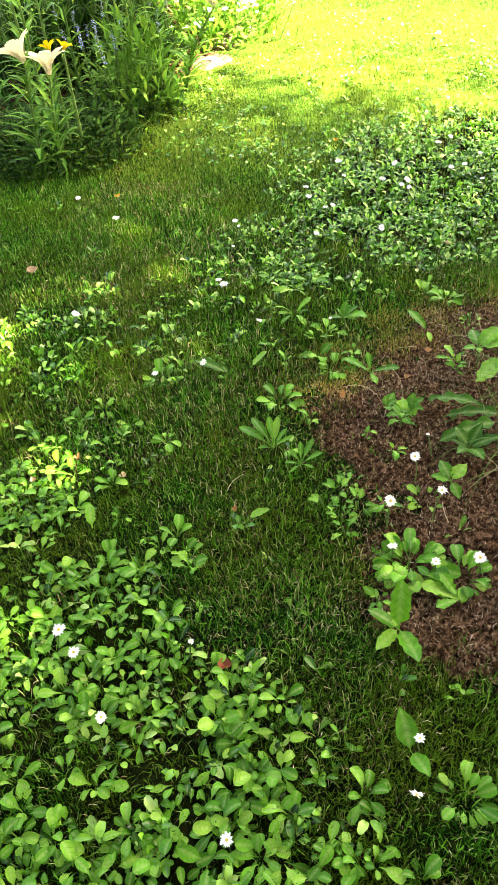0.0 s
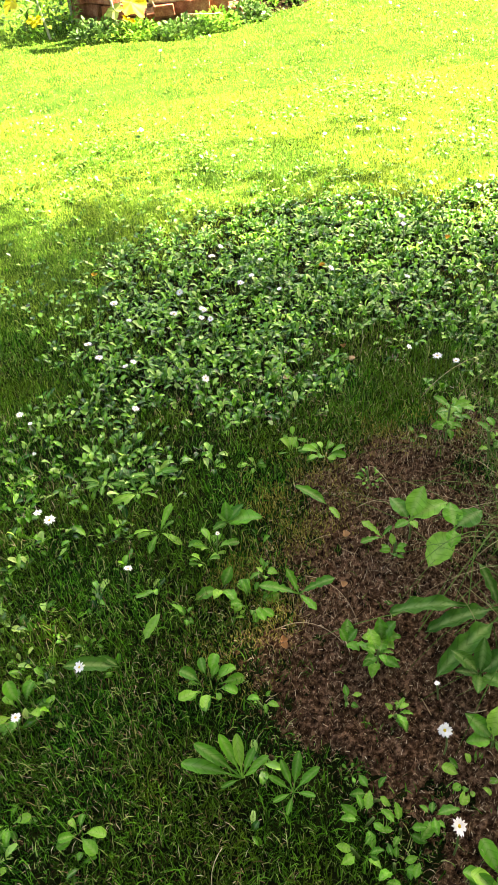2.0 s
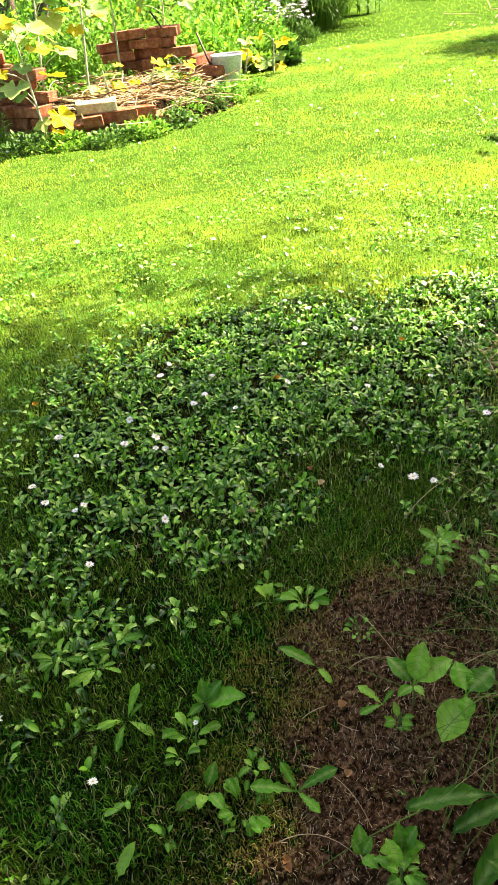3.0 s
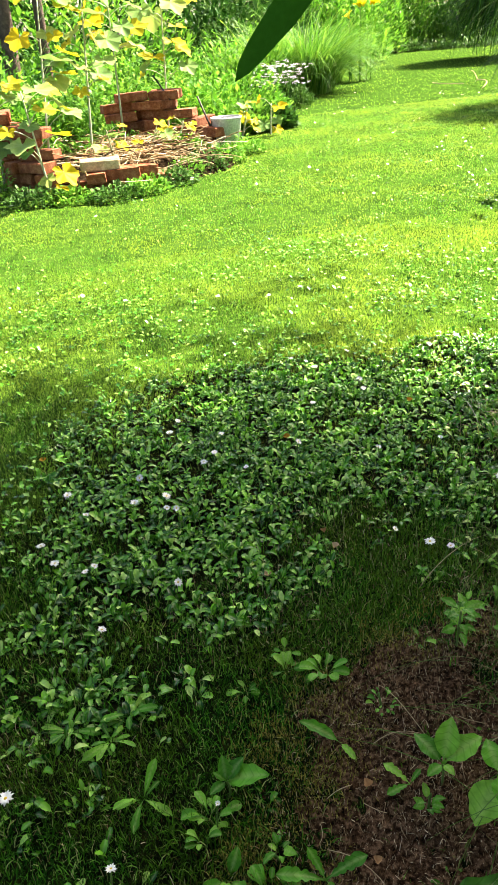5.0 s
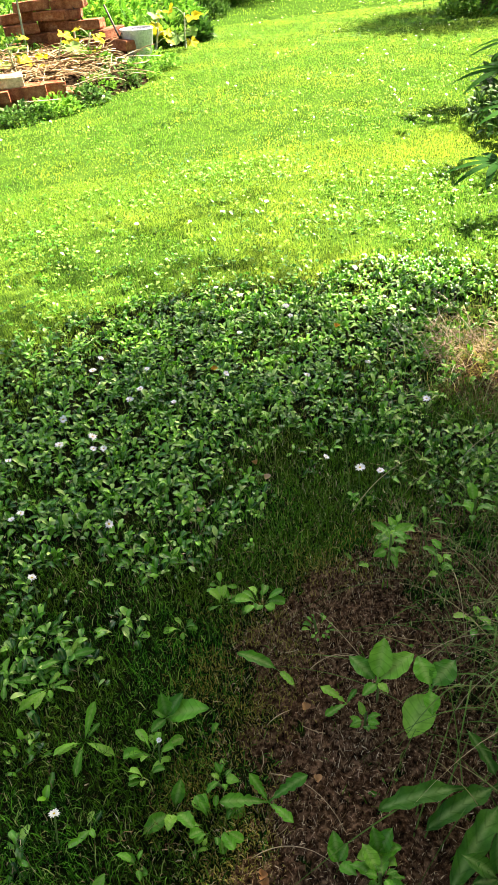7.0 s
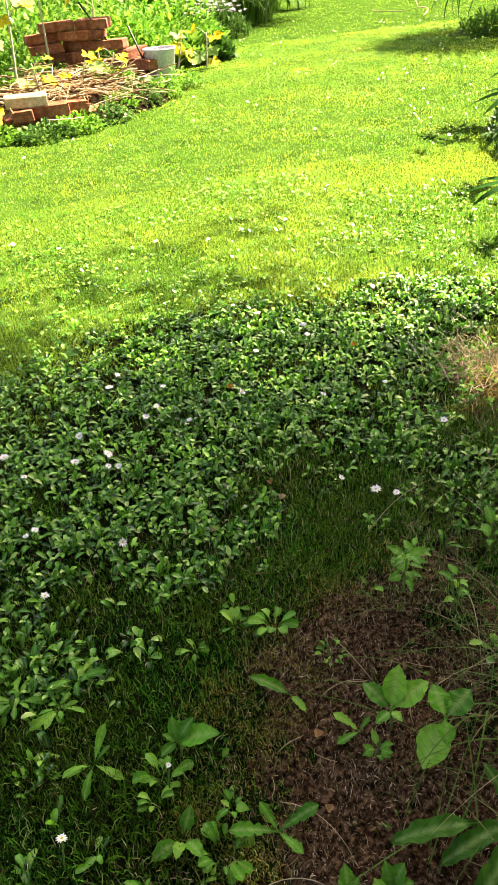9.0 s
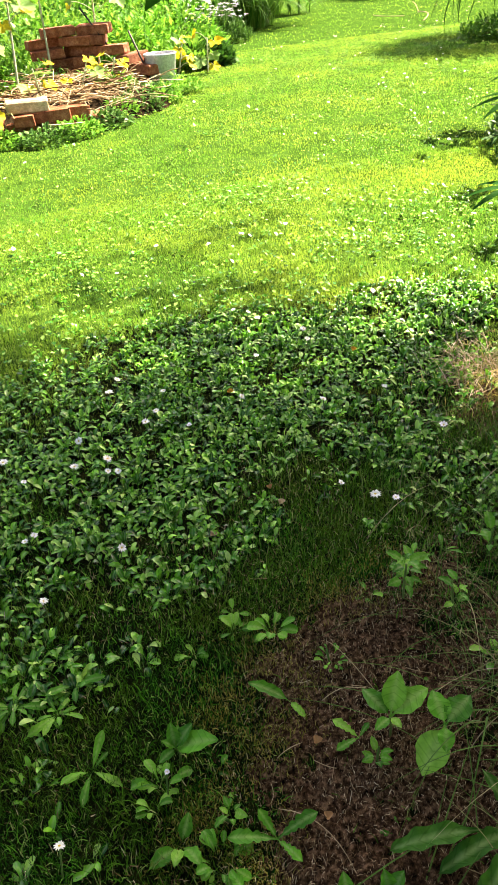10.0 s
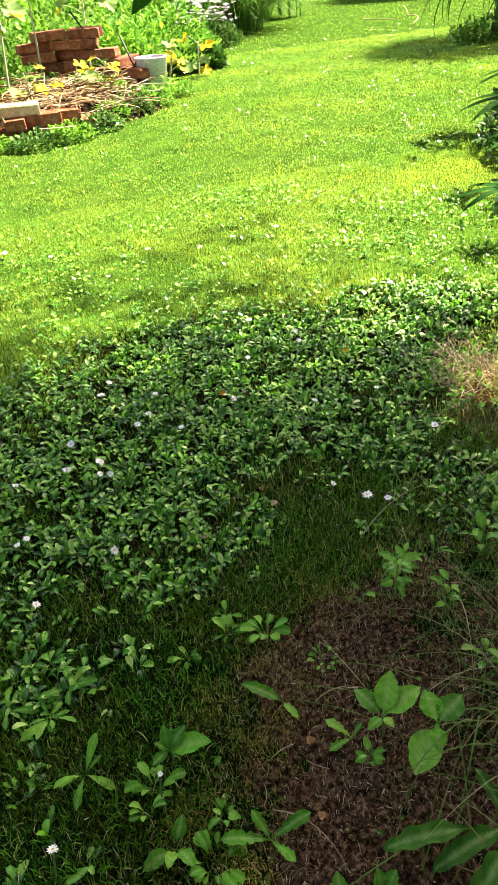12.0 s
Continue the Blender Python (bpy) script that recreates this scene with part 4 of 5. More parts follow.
def hanging_tree(x, y, z, radius, n, length, label, seed, width=0.02):
    """A small weeping tree: trunk, limbs and long hanging leaves down to near the ground."""
    rng = np.random.default_rng(seed)
    tree = thing("weeping_tree", label, "tree", pose(x, y, 0))
    v, f = tube(arc((0, 0, -0.05), (0.05, 0.05, z), 0, (0.05, 0, 0), 7), np.linspace(0.11, 0.05, 7), 10)
    part("trunk", mesh("trunk", v, f, BARK), tree)
    limbs = []
    for k in range(7):
        a = k * 0.9 + rng.uniform(-0.2, 0.2)
        limbs.append(tube(arc((0.04, 0.04, z * 0.8), (radius * 0.8 * math.cos(a), radius * 0.8 * math.sin(a), z * rng.uniform(0.9, 1.1)), 0.15), np.linspace(0.035, 0.008, 7), 6))
    v, f = join(limbs)
    part("limbs", mesh("limbs", v, f, BARK), tree)
    a, r = rng.uniform(0, 6.28, n), radius * rng.random(n) ** 0.45
    base = np.stack([r * np.cos(a), r * np.sin(a), z * rng.uniform(0.35, 1.15, n) * (1 - 0.25 * (r / radius) ** 2)], -1)
    v, f = leaf_block(base, a + rng.normal(0, 0.4, n), rng.uniform(-0.6, 0.5, n), length * rng.uniform(0.5, 1.1, n), width, rng.uniform(1.0, 1.8, n), 0.2, "strap", 6)
    part("crown", mesh("crown", v, f, SHADED_LEAF), tree)
    return tree


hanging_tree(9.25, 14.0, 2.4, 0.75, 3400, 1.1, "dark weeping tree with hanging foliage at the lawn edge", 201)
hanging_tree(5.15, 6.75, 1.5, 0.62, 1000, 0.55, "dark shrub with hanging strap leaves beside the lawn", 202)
clump("shrub_foot", "dry brown and green undergrowth beneath the shrub", 4.98, 6.7, 0.35, 0.4, 0.25, 900, 0.06, BED_LEAF, 203)


def shadow_tree():
    """The broad tree beside the lawn whose crown shades it: trunk, limbs, leaves."""
    rng = np.random.default_rng(77)
    tree = thing("shade_tree", "broad leafy tree beside the lawn casting deep shade", "tree", pose(0, 0, 0))
    foot, fork = np.array((6.0, 0.6, -0.1)), np.array((5.4, 0.9, 3.3))
    v, f = tube(arc(foot, fork, 0, (0.08, 0.05, 0), 9), np.linspace(0.27, 0.18, 9), 14)
    part("trunk", mesh("trunk", v, f, BARK), tree)
    cot = 1 / math.tan(radians(SUN_ELEVATION))
    toward = np.array((SUN_WAY.x, SUN_WAY.y)) / math.hypot(SUN_WAY.x, SUN_WAY.y)

    def spread(n, low, high):
        """Places in the domed crown, given by the ground that they shade; it thins out towards its rim."""
        u, w = rng.uniform(-3.4, 4.6, n), rng.uniform(low, high, n)
        edge = 1.95 + 0.12 * wobble(u, w, 1.3) - 0.08 * (u - 0.3) + 0.40 * np.clip((0.05 - u) / 0.7, 0, 1) + 0.30 * np.exp(-((u - 0.05) / 0.35) ** 2) + 0.28 * np.exp(-((u - 0.60) / 0.30) ** 2) + 1.1 * np.clip((-0.85 - u) / 0.3, 0, 1) - 0.25 * np.clip((u - 0.8) / 0.5, 0, 1.5)
        front = np.clip((edge + 0.75 - w) / 1.95, 0, 1) ** 2.6
        front = np.maximum(front, 0.07 * blob(u, w, 0.60, 2.54, 0.50, 0.15, 17)) * (1 - 0.7 * blob(u, w, 0.32, 2.14, 0.22, 0.10))
        r = np.hypot((u - 0.6) / 3.7, (w + 0.9) / 4.6) + 0.10 * wobble(u, w, 1.1) + 0.05 * wobble(w, u, 3.7)
        rim = np.clip((1.0 - r) / 0.22, 0, 1)
        sunny = np.maximum(blob(u, w, -0.58, 0.55, 0.62, 0.85, -12), 0.55 * blob(u, w, -0.12, -0.18, 0.30, 0.30)) * np.clip(0.76 + 0.16 * wobble(u, w, 8.0), 0, 0.87)
        for x, y, rx, ry in ((-0.28, 0.30, 0.11, 0.05), (-0.16, 0.36, 0.04, 0.04), (-0.02, 0.38, 0.05, 0.035), (0.06, 0.285, 0.04, 0.04), (0.01, 0.17, 0.05, 0.04), (-0.05, 0.04, 0.07, 0.06),
                             (-0.02, -0.04, 0.10, 0.07), (-0.28, 0.81, 0.12, 0.08), (-0.19, 0.37, 0.05, 0.05), (0.04, 0.29, 0.04, 0.03), (-0.12, -0.12, 0.10, 0.08), (0.10, -0.18, 0.08, 0.07)):
            sunny = np.maximum(sunny, (0.76 if y > 0.25 else 0.50) * np.clip(1.3 * blob(u, w, x, y, rx, ry), 0, 1))
        gaps = 1 - sunny
        ok = rng.random(n) < front * rim * gaps
        u, w, r = u[ok], w[ok], np.clip(r[ok], 0, 0.97)
        bulge = 2.3 * np.sqrt(1 - r ** 2) * (0.85 + 0.2 * wobble(u, w, 2.2))
        h = 5.2 + bulge * rng.uniform(-0.75, 1.0, len(u))
        return np.stack([u + toward[0] * h * cot, w + toward[1] * h * cot, h], -1)

    deep, fine = spread(50000, -4.6, 1.1), spread(165000, 0.7, 4.2)
    v, f = join([crown_block(deep, 0.149, 78, 0.6), crown_block(fine, 0.061, 79, 0.6)])
    part("crown", mesh("crown", v, f, DARK_LEAF), tree)
    # unseen boughs added on the near side to keep skylight off the ground
    m = 24000
    bough = np.stack([rng.uniform(-2.2, 2.6, m), rng.uniform(-3.2, 0.9, m), rng.normal(4.0, 0.45, m)], -1)
    bough = bough[rng.random(m) < np.clip((1.15 - np.hypot((bough[:, 0] - 0.2) / 2.4, (bough[:, 1] + 1.1) / 2.1) + 0.15 * wobble(bough[:, 0], bough[:, 1], 2.1)) / 0.25, 0, 1)]
    v, f = crown_block(bough, 0.155, 80, 0.6)
    part("low_boughs", mesh("low_boughs", v, f, DARK_LEAF), tree)
    limbs = [tube(branch_points(fork - (0, 0, 0.4), bough[k * 37], 0.5, 340 + k), np.linspace(0.075, 0.010, 8), 6) for k in range(10)]
    for k in range(34):
        tip = deep[rng.integers(len(deep))] if k < 26 else fine[rng.integers(len(fine))]
        limbs.append(tube(branch_points(fork - (0, 0, 0.9 * rng.random()), tip, 0.35, 300 + k), np.linspace(0.085, 0.010, 8), 6))
    v, f = join(limbs)
    part("limbs", mesh("limbs", v, f, BARK), tree)
    # one low twig reaches out over the lawn with a single drooping leaf
    v, f = tube(arc((5.6, 0.8, 2.6), (0.375, 0.933, 0.932), 0.55, (0, -0.25, 0), 20), np.linspace(0.045, 0.0022, 20), 6)
    part("low_branch", mesh("low_branch", v, f, BARK), tree)
    lv, lf = leaf_block([(0, 0, 0)], 0, 0.0, 0.20, 0.033, 0.25, 0.30, "blade", 14, 0.03)
    way = Vector((0.243, 0.980, 0.813)) - Vector((0.375, 0.933, 0.932))
    turn = way.to_track_quat("X", "Z").to_matrix().to_4x4()
    part("drooping_leaf", mesh("drooping_leaf", lv, lf, PALMATE_LEAF), tree, "", Matrix.Translation((0.375, 0.933, 0.932)) @ turn @ Matrix.Rotation(radians(62), 4, "X"))
    return tree


shadow_tree()

# palmate shrub at the edge of the lawn
def palmate(name, mat, size, leaflets=7):
    az = np.linspace(-1.9, 1.9, leaflets) + np.pi / 2
    l = size * (1 - 0.28 * np.abs(np.linspace(-1, 1, leaflets)) ** 1.3)
    v, f = leaf_block(np.zeros((leaflets, 3)), az, 0.12, l, size * 0.17, 0.5, 0.3, "lance", 8)
    return mesh(name, v, f, mat)


PALMATE = [palmate("palmate_leaf", PALMATE_LEAF, 0.17, 7), palmate("palmate_leaf", PALMATE_LEAF, 0.15, 5)]


def palmate_shrub(x, y, stems, seed, leaves=((0, 0, 0, 0, 0),), size=1.0):
    rng = random.Random(seed)
    shrub = thing("palmate_shrub", "green shrub with finger-shaped leaves beside the lawn", "shrub", pose(x, y, 0))
    for k in range(stems):
        a = rng.uniform(0, 6.28)
        top = Vector((0.35 * math.cos(a), 0.35 * math.sin(a), rng.uniform(0.5, 0.95)))
        v, f = tube(arc((0.05 * math.cos(a), 0.05 * math.sin(a), -0.02), top, 0, (0.05, 0, 0)), np.linspace(0.009, 0.004, 7), 6)
        part("stem", mesh("shrub_stem", v, f, GREEN_STEM), shrub)
        for j in range(9):
            t = 0.2 + 0.8 * (j + rng.random()) / 9
            p = top * t
            b = a + rng.uniform(-1.8, 1.8)
            q = p + Vector((math.cos(b), math.sin(b), 0.4)) * rng.uniform(0.08, 0.16)
            v, f = tube(arc(p, q, 0.015), 0.0024, 5)
            part("leaf_stalk", mesh("leaf_stalk", v, f, GREEN_STEM), shrub)
            part("leaf", PALMATE[rng.random() < 0.4], shrub, "", aim(q, q - p + Vector((0, 0, -0.12)), rng.uniform(-20, 20)) @ Matrix.Scale(rng.uniform(0.7, 1.1), 4))
    # leaves that reach out over the lawn
    for px, py, pz, dx, dy in leaves:
        p, q = Vector((0.0, 0.0, max(0.1, pz - 0.12))), Vector((px - x, py - y, pz))
        v, f = tube(arc(p, q, 0.05), np.linspace(0.004, 0.0022, 7), 5)
        part("leaf_stalk", mesh("leaf_stalk", v, f, GREEN_STEM), shrub)
        part("leaf", PALMATE[0], shrub, "", aim(q, (dx, dy, -0.15)) @ Matrix.Scale(size, 4))
    return shrub


palmate_shrub(2.72, 2.55, 9, 11, ((2.2, 2.35, 0.30, -1, -0.2),))
palmate_shrub(2.10, 1.85, 6, 13, ((1.275, 1.70, 0.515, -1, -0.2), (1.34, 1.72, 0.57, -1, 0.35), (1.285, 1.70, 0.305, -1, -0.1), (1.42, 1.80, 0.40, -0.8, -0.6)), 0.86)
palmate_shrub(3.0, 3.3, 5, 12, ((2.6, 3.1, 0.45, -1, -0.4),))
clump("shrub_undergrowth", "dark leafy growth at the foot of the palmate shrub", 2.74, 3.05, 0.34, 0.46, 0.45, 1900, 0.055, DARK_LEAF, 211, slim=0.5)
clump("shrub_undergrowth", "low shaded undergrowth below the palmate shrub", 2.62, 2.75, 0.45, 0.6, 0.30, 1800, 0.05, DARK_LEAF, 210)

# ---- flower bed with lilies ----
# the front and middle of the bed get the leaf colour darkened for shade
clump("bed_groundcover", "low mixed green leaves along the bed edge", -0.98, 1.55, 0.28, 0.26, 0.12, 2300, 0.030, SHADED_LEAF, 220)
clump("bed_groundcover", "low mixed green leaves along the bed edge", -0.92, 1.90, 0.22, 0.26, 0.11, 1500, 0.028, SHADED_LEAF, 221)
clump("bed_groundcover", "low mixed green leaves along the bed edge", -1.4, 1.55, 0.3, 0.3, 0.18, 1200, 0.04, SHADED_LEAF, 222)
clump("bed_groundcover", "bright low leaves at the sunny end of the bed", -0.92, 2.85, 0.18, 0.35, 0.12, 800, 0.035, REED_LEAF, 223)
clump("tall_perennials", "dark green leafy perennials in the bed", -1.45, 2.25, 0.42, 0.35, 0.42, 1600, 0.075, SHADED_LEAF, 224, "lance", slim=0.32, up=1.0)
clump("tall_perennials", "green leafy perennials in the bed", -1.15, 2.35, 0.28, 0.25, 0.36, 1100, 0.07, SHADED_LEAF, 225, "lance", slim=0.32, up=1.0)
clump("pale_perennials", "sunlit pale flowering perennials in the bed", -1.05, 3.0, 0.42, 0.45, 0.32, 1800, 0.05, BED_LEAF, 226, "lance", slim=0.35, up=0.9)
clump("tall_perennials", "green leafy perennials in the bed", -1.7, 3.3, 0.6, 0.6, 0.5, 1600, 0.08, BED_LEAF, 227, "lance", slim=0.3, up=1.0)
flower_heads("pale_flowers", "pale yellow-white flowers in full sun", scatter(150, -1.05, 2.95, 0.22, 0.25, 0.26, 0.38, 228), 0.022, CREAM_PETAL, 229)
flower_heads("white_flowers", "small white flowers at the sunny bed edge", scatter(60, -0.78, 2.9, 0.12, 0.22, 0.08, 0.20, 230), 0.016, PETAL, 231)
clump("yellow_flower_leaves", "green foliage of the yellow flowers", -0.85, 1.92, 0.14, 0.14, 0.36, 420, 0.06, BED_LEAF, 234, "lance", slim=0.28, up=1.0)

for k, (x, y, h, n, petal, lean, text) in enumerate((
        (-0.915, 1.36, 0.30, 1, CREAM_PETAL, (0.03, 0.0), "cream-coloured lily in flower in the shaded bed"),
        (-0.875, 1.40, 0.26, 1, CREAM_PETAL, (0.03, 0.0), "cream-coloured lily in flower in the shaded bed"),
        (-0.97, 1.53, 0.46, 0, CREAM_PETAL, (0.0, 0.0), "green lily stalk without open flowers"),
        (-0.79, 1.99, 0.44, 0, CREAM_PETAL, (0.04, 0.0), "green lily stalk without open flowers"),
        (-0.75, 2.11, 0.26, 1, CREAM_PETAL, (0.12, 0.05), "leaning cream lily at the bed corner"),
        (-1.24, 1.66, 0.48, 0, CREAM_PETAL, (0.0, 0.0), "green lily stalk without open flowers"))):
    lily(x, y, h, n, petal, text, 240 + k, BED_LEAF, lean, size=0.070, leaf=0.12)
for k, (x, y, h) in enumerate(((-1.20, 1.84, 0.45), (-1.19, 1.97, 0.44), (-1.12, 2.01, 0.46))):
    lily(x, y, h, 1, ORANGE_PETAL, "orange lily in flower at the back of the bed", 260 + k, BED_LEAF, size=0.075, count=30)
for k, (x, y, h) in enumerate(((-0.95, 1.99, 0.39), (-0.90, 1.96, 0.33), (-0.85, 1.98, 0.31), (-0.88, 2.14, 0.37), (-0.97, 2.21, 0.42), (-0.93, 2.10, 0.40))):
    lily(x, y, h, 2, YELLOW_PETAL, "yellow lily in flower in the bed", 270 + k, BED_LEAF, size=0.05, count=26, leaf=0.09)
for k, (x, y) in enumerate(((-0.89, 1.50), (-0.86, 1.52))):
    lily(x, y, 0.29, 1, YELLOW_PETAL, "small yellow lily beside the cream lilies", 280 + k, BED_LEAF, size=0.03, count=16, leaf=0.06)


def speedwell(x, y, h, seed):
    """A thin upright stem with pairs of small leaves and a blue flower spike."""
    rng = np.random.default_rng(seed)
    plant = thing("blue_speedwell", "thin speedwell stem with small blue flowers", "flower", on_ground(x, y), "blue flowers in the bed")
    lean = rng.normal(0, 0.03, 2)
    v, f = tube(arc((0, 0, -0.01), (lean[0], lean[1], h), 0, (0, 0, 0), 5), 0.0016, 5)
    part("stem", mesh("speedwell_stem", v, f, GREEN_STEM), plant)
    t = np.repeat(np.linspace(0.2, 0.75, 5), 2)
    base = np.stack([lean[0] * t, lean[1] * t, h * t], -1)
    v, f = leaf_block(base, np.tile([0, np.pi], 5) + t * 8, 0.5, 0.03, 0.012, 0.8, 0.2, "oval", 5)
    part("leaves", mesh("speedwell_leaves", v, f, BED_LEAF), plant)
    t = rng.uniform(0.8, 1.0, 26)
    v, f = leaf_block(np.stack([lean[0] * t, lean[1] * t, h * t], -1), rng.uniform(0, 6.28, 26), 0.4, 0.008, 0.005, 0.4, 0.2, "petal", 3)
    part("flower_spike", mesh("flower_spike", v, f, BLUE_PETAL), plant)
    return plant


for k in range(36):
    rx_, ry_ = RNG.normal(0, 0.16), RNG.normal(0, 0.20)
    if k < 18:
        speedwell(-0.93 + rx_ * 0.8, 1.84 + ry_, RNG.uniform(0.18, 0.32), 400 + k)
    else:
        speedwell(-0.86 + rx_, 2.75 + ry_, RNG.uniform(0.15, 0.28), 400 + k)

# ---- daisies ----
def daisy_parts():
    v1, f1 = leaf_block(np.zeros((17, 3)), np.arange(17) * 2 * np.pi / 17 + RNG.normal(0, 0.07, 17), RNG.normal(0.22, 0.14, 17), 0.0108 * RNG.uniform(0.8, 1.08, 17), 0.0034, 0.35, 0.15, "petal", 4)
    v2, f2 = leaf_block(np.full((11, 3), (0, 0, 0.0006)), np.arange(11) * 2 * np.pi / 11 + RNG.normal(0.1, 0.1, 11), 0.42, 0.0090, 0.0030, 0.4, 0.15, "petal", 4)
    v, f = join([(v1, f1), (v2, f2)])
    return mesh("petals", v, f, PETAL), dome("disc", 0.0036, 0.0022, DISC)


PETALS, DISC_MESH = daisy_parts()


def daisy(x, y, height, scale, tilt, turn, seed):
    """A lawn daisy: stem, petals and yellow disc."""
    rng = random.Random(seed)
    plant = thing("daisy", "white lawn daisy with a yellow centre", "daisy", on_ground(x, y), "daisies in the lawn")
    top = Vector((rng.uniform(-0.012, 0.012), rng.uniform(-0.012, 0.012), height))
    v, f = tube(arc((0, 0, -0.01), top, 0, (rng.uniform(-0.006, 0.006), rng.uniform(-0.006, 0.006), 0), 5), 0.0011, 5)
    part("stem", mesh("daisy_stem", v, f, GREEN_STEM), plant)
    m = pose(*top, tilt * math.cos(turn), tilt * math.sin(turn), math.degrees(turn)) @ Matrix.Scale(scale, 4)
    part("petals", PETALS, plant, "", m)
    part("disc", DISC_MESH, plant, "yellow disc", m)
    return plant


DAISIES_NEAR = ((-0.119, -0.042), (-0.086, -0.054), (-0.009, -0.114), (0.351, -0.047), (0.348, -0.109), (0.176, -0.207), (0.056, -0.010), (0.284, 0.358), (0.260, 0.263), (0.324, 0.294), (0.271, 0.205), (0.344, 0.195),
                (0.402, 0.217), (0.308, 0.425), (-0.657, 1.105), (-0.510, 1.017), (-0.198, 0.474), (-0.125, 0.527), (-0.061, 0.666), (-0.172, 0.821), (-0.444, 0.649), (-0.233, 1.105), (-0.205, 1.063), (-0.219, 0.987),
                (-0.185, 0.852), (0.073, 0.699))
DAISIES_CARPET = ((0.56, 1.04), (0.51, 1.13), (0.74, 1.90), (0.63, 1.87), (0.62, 1.93), (0.59, 1.96), (0.73, 1.76), (0.22, 1.68), (0.24, 1.49), (0.33, 1.45), (0.44, 1.46), (0.30, 1.59), (-0.05, 1.46),
                  (-0.02, 1.37), (0.07, 1.40), (0.14, 1.39), (0.13, 1.34), (0.14, 1.32), (0.09, 1.46), (-0.11, 1.32), (-0.08, 1.26), (-0.03, 1.22), (0.10, 1.13), (0.54, 1.66), (0.76, 1.19), (0.76, 1.40),
                  (0.70, 1.67), (0.19, 1.64), (0.27, 1.54), (0.55, 1.06), (-0.03, 1.06), (0.62, 1.41), (0.96, 1.84), (1.06, 1.83), (-0.03, 1.24))
DAISIES_FAR = ((0.68, 2.45), (1.10, 1.75), (0.35, 2.33), (0.82, 2.54), (0.98, 2.51), (1.69, 3.80), (2.31, 3.82), (2.29, 3.63), (2.44, 4.21), (1.31, 2.83), (0.08, 2.80), (0.20, 2.63), (1.27, 2.79), (2.37, 4.06),
               (2.25, 3.56), (0.52, 2.54), (1.72, 2.34), (1.56, 2.24), (1.83, 2.19), (1.47, 2.39))
DAISY_BUDS = ((0.308, 0.425), (0.073, 0.699), (0.056, -0.010), (-0.219, 0.987), (-0.205, 1.063))
for k, (x, y) in enumerate(DAISIES_NEAR + DAISIES_CARPET + DAISIES_FAR):
    soilside = x > 0.24 and 0.25 < y < 0.6
    daisy(x, y, RNG.uniform(0.05, 0.07) if soilside else RNG.uniform(0.025, 0.055), RNG.uniform(0.62, 0.98) * (0.5 if (x, y) in DAISY_BUDS else 1.0), abs(RNG.normal(0, 20)), RNG.uniform(0, 6.28), 500 + k)
far = np.stack(wedge_area(2.4, 10.0)(240), -1)
for k, (x, y) in enumerate(far):
    if lawn_keep(x, y) > 0.9 and RNG.random() < 0.4 + 0.6 * (wobble(x, y, 1.3) > 0.1):
        daisy(float(x), float(y), RNG.uniform(0.03, 0.06), RNG.uniform(0.8, 1.25), abs(RNG.normal(0, 15)), RNG.uniform(0, 6.28), 700 + k)

# ---- broad-leaved weeds in the lawn ----
def leaf_mesh(name, length, width, pitch, curl, profile, mat, fold=0.25, wave=0.0, stations=7):
    v, f = leaf_block([(0, 0, 0)], np.pi / 2, pitch, length, width, curl, fold, profile, stations, wave)
    return mesh(name, v, f, mat, rows=stations)


SPOON = [leaf_mesh("spoon_leaf", 0.033, w, p, c, "spoon", WEED_LEAF, fo, 0.03, 9) for p, c, w, fo in ((0.5, 0.8, 0.0140, 0.25), (0.8, 1.2, 0.0155, 0.4), (0.3, 0.5, 0.0135, 0.2), (1.0, 1.5, 0.0150, 0.5))]
OVAL = [leaf_mesh("oval_leaf", 0.070, 0.034, p, c, "oval", WEED_LEAF, 0.25, 0.07, 17) for p, c in ((0.5, 0.9), (0.8, 1.2), (0.3, 0.8))]
DOCK = [leaf_mesh("dock_leaf", 0.15, 0.042, p, c, "dock", WEED_LEAF, 0.35, 0.11, 26) for p, c in ((0.5, 0.8), (0.7, 1.2), (0.35, 0.7))]
TOOTHED = [leaf_mesh("toothed_leaf", 0.075, 0.024, p, c, "toothed", WEED_LEAF, 0.2, 0.03, 12) for p, c in ((0.45, 0.8), (0.6, 1.0))]


def sprout(x, y, top, label, leaves, profile, slim, curl=0.5, fold=0.25, wave=0.05, mat=WEED_LEAF):
    """A weed with a short stem whose single leaves each have a heading, a length and a rise in degrees, and may spring beside the stem."""
    plant = thing("weed", label, "weed", on_ground(x, y, lift=0.006 * float(1 - soil_at(x, y))))
    if top > 0.012:
        v, f = tube(arc((0, 0, -0.01), (0, 0, top), 0, (0.004, 0.003, 0), 5), 0.0017, 5)
        part("stem", mesh("weed_stem", v, f, GREEN_STEM), plant)
    for heading, length, rise, *beside in leaves:
        bx, by, bz = beside or (0.0, 0.0, top)
        v, f = leaf_block([(bx, by, bz)], radians(heading), radians(rise) + curl * 0.5, length * 1.08, length * slim, curl, fold, profile, 19, wave)
        part("leaf", mesh("weed_leaf", v, f, mat, rows=19), plant)
    return plant


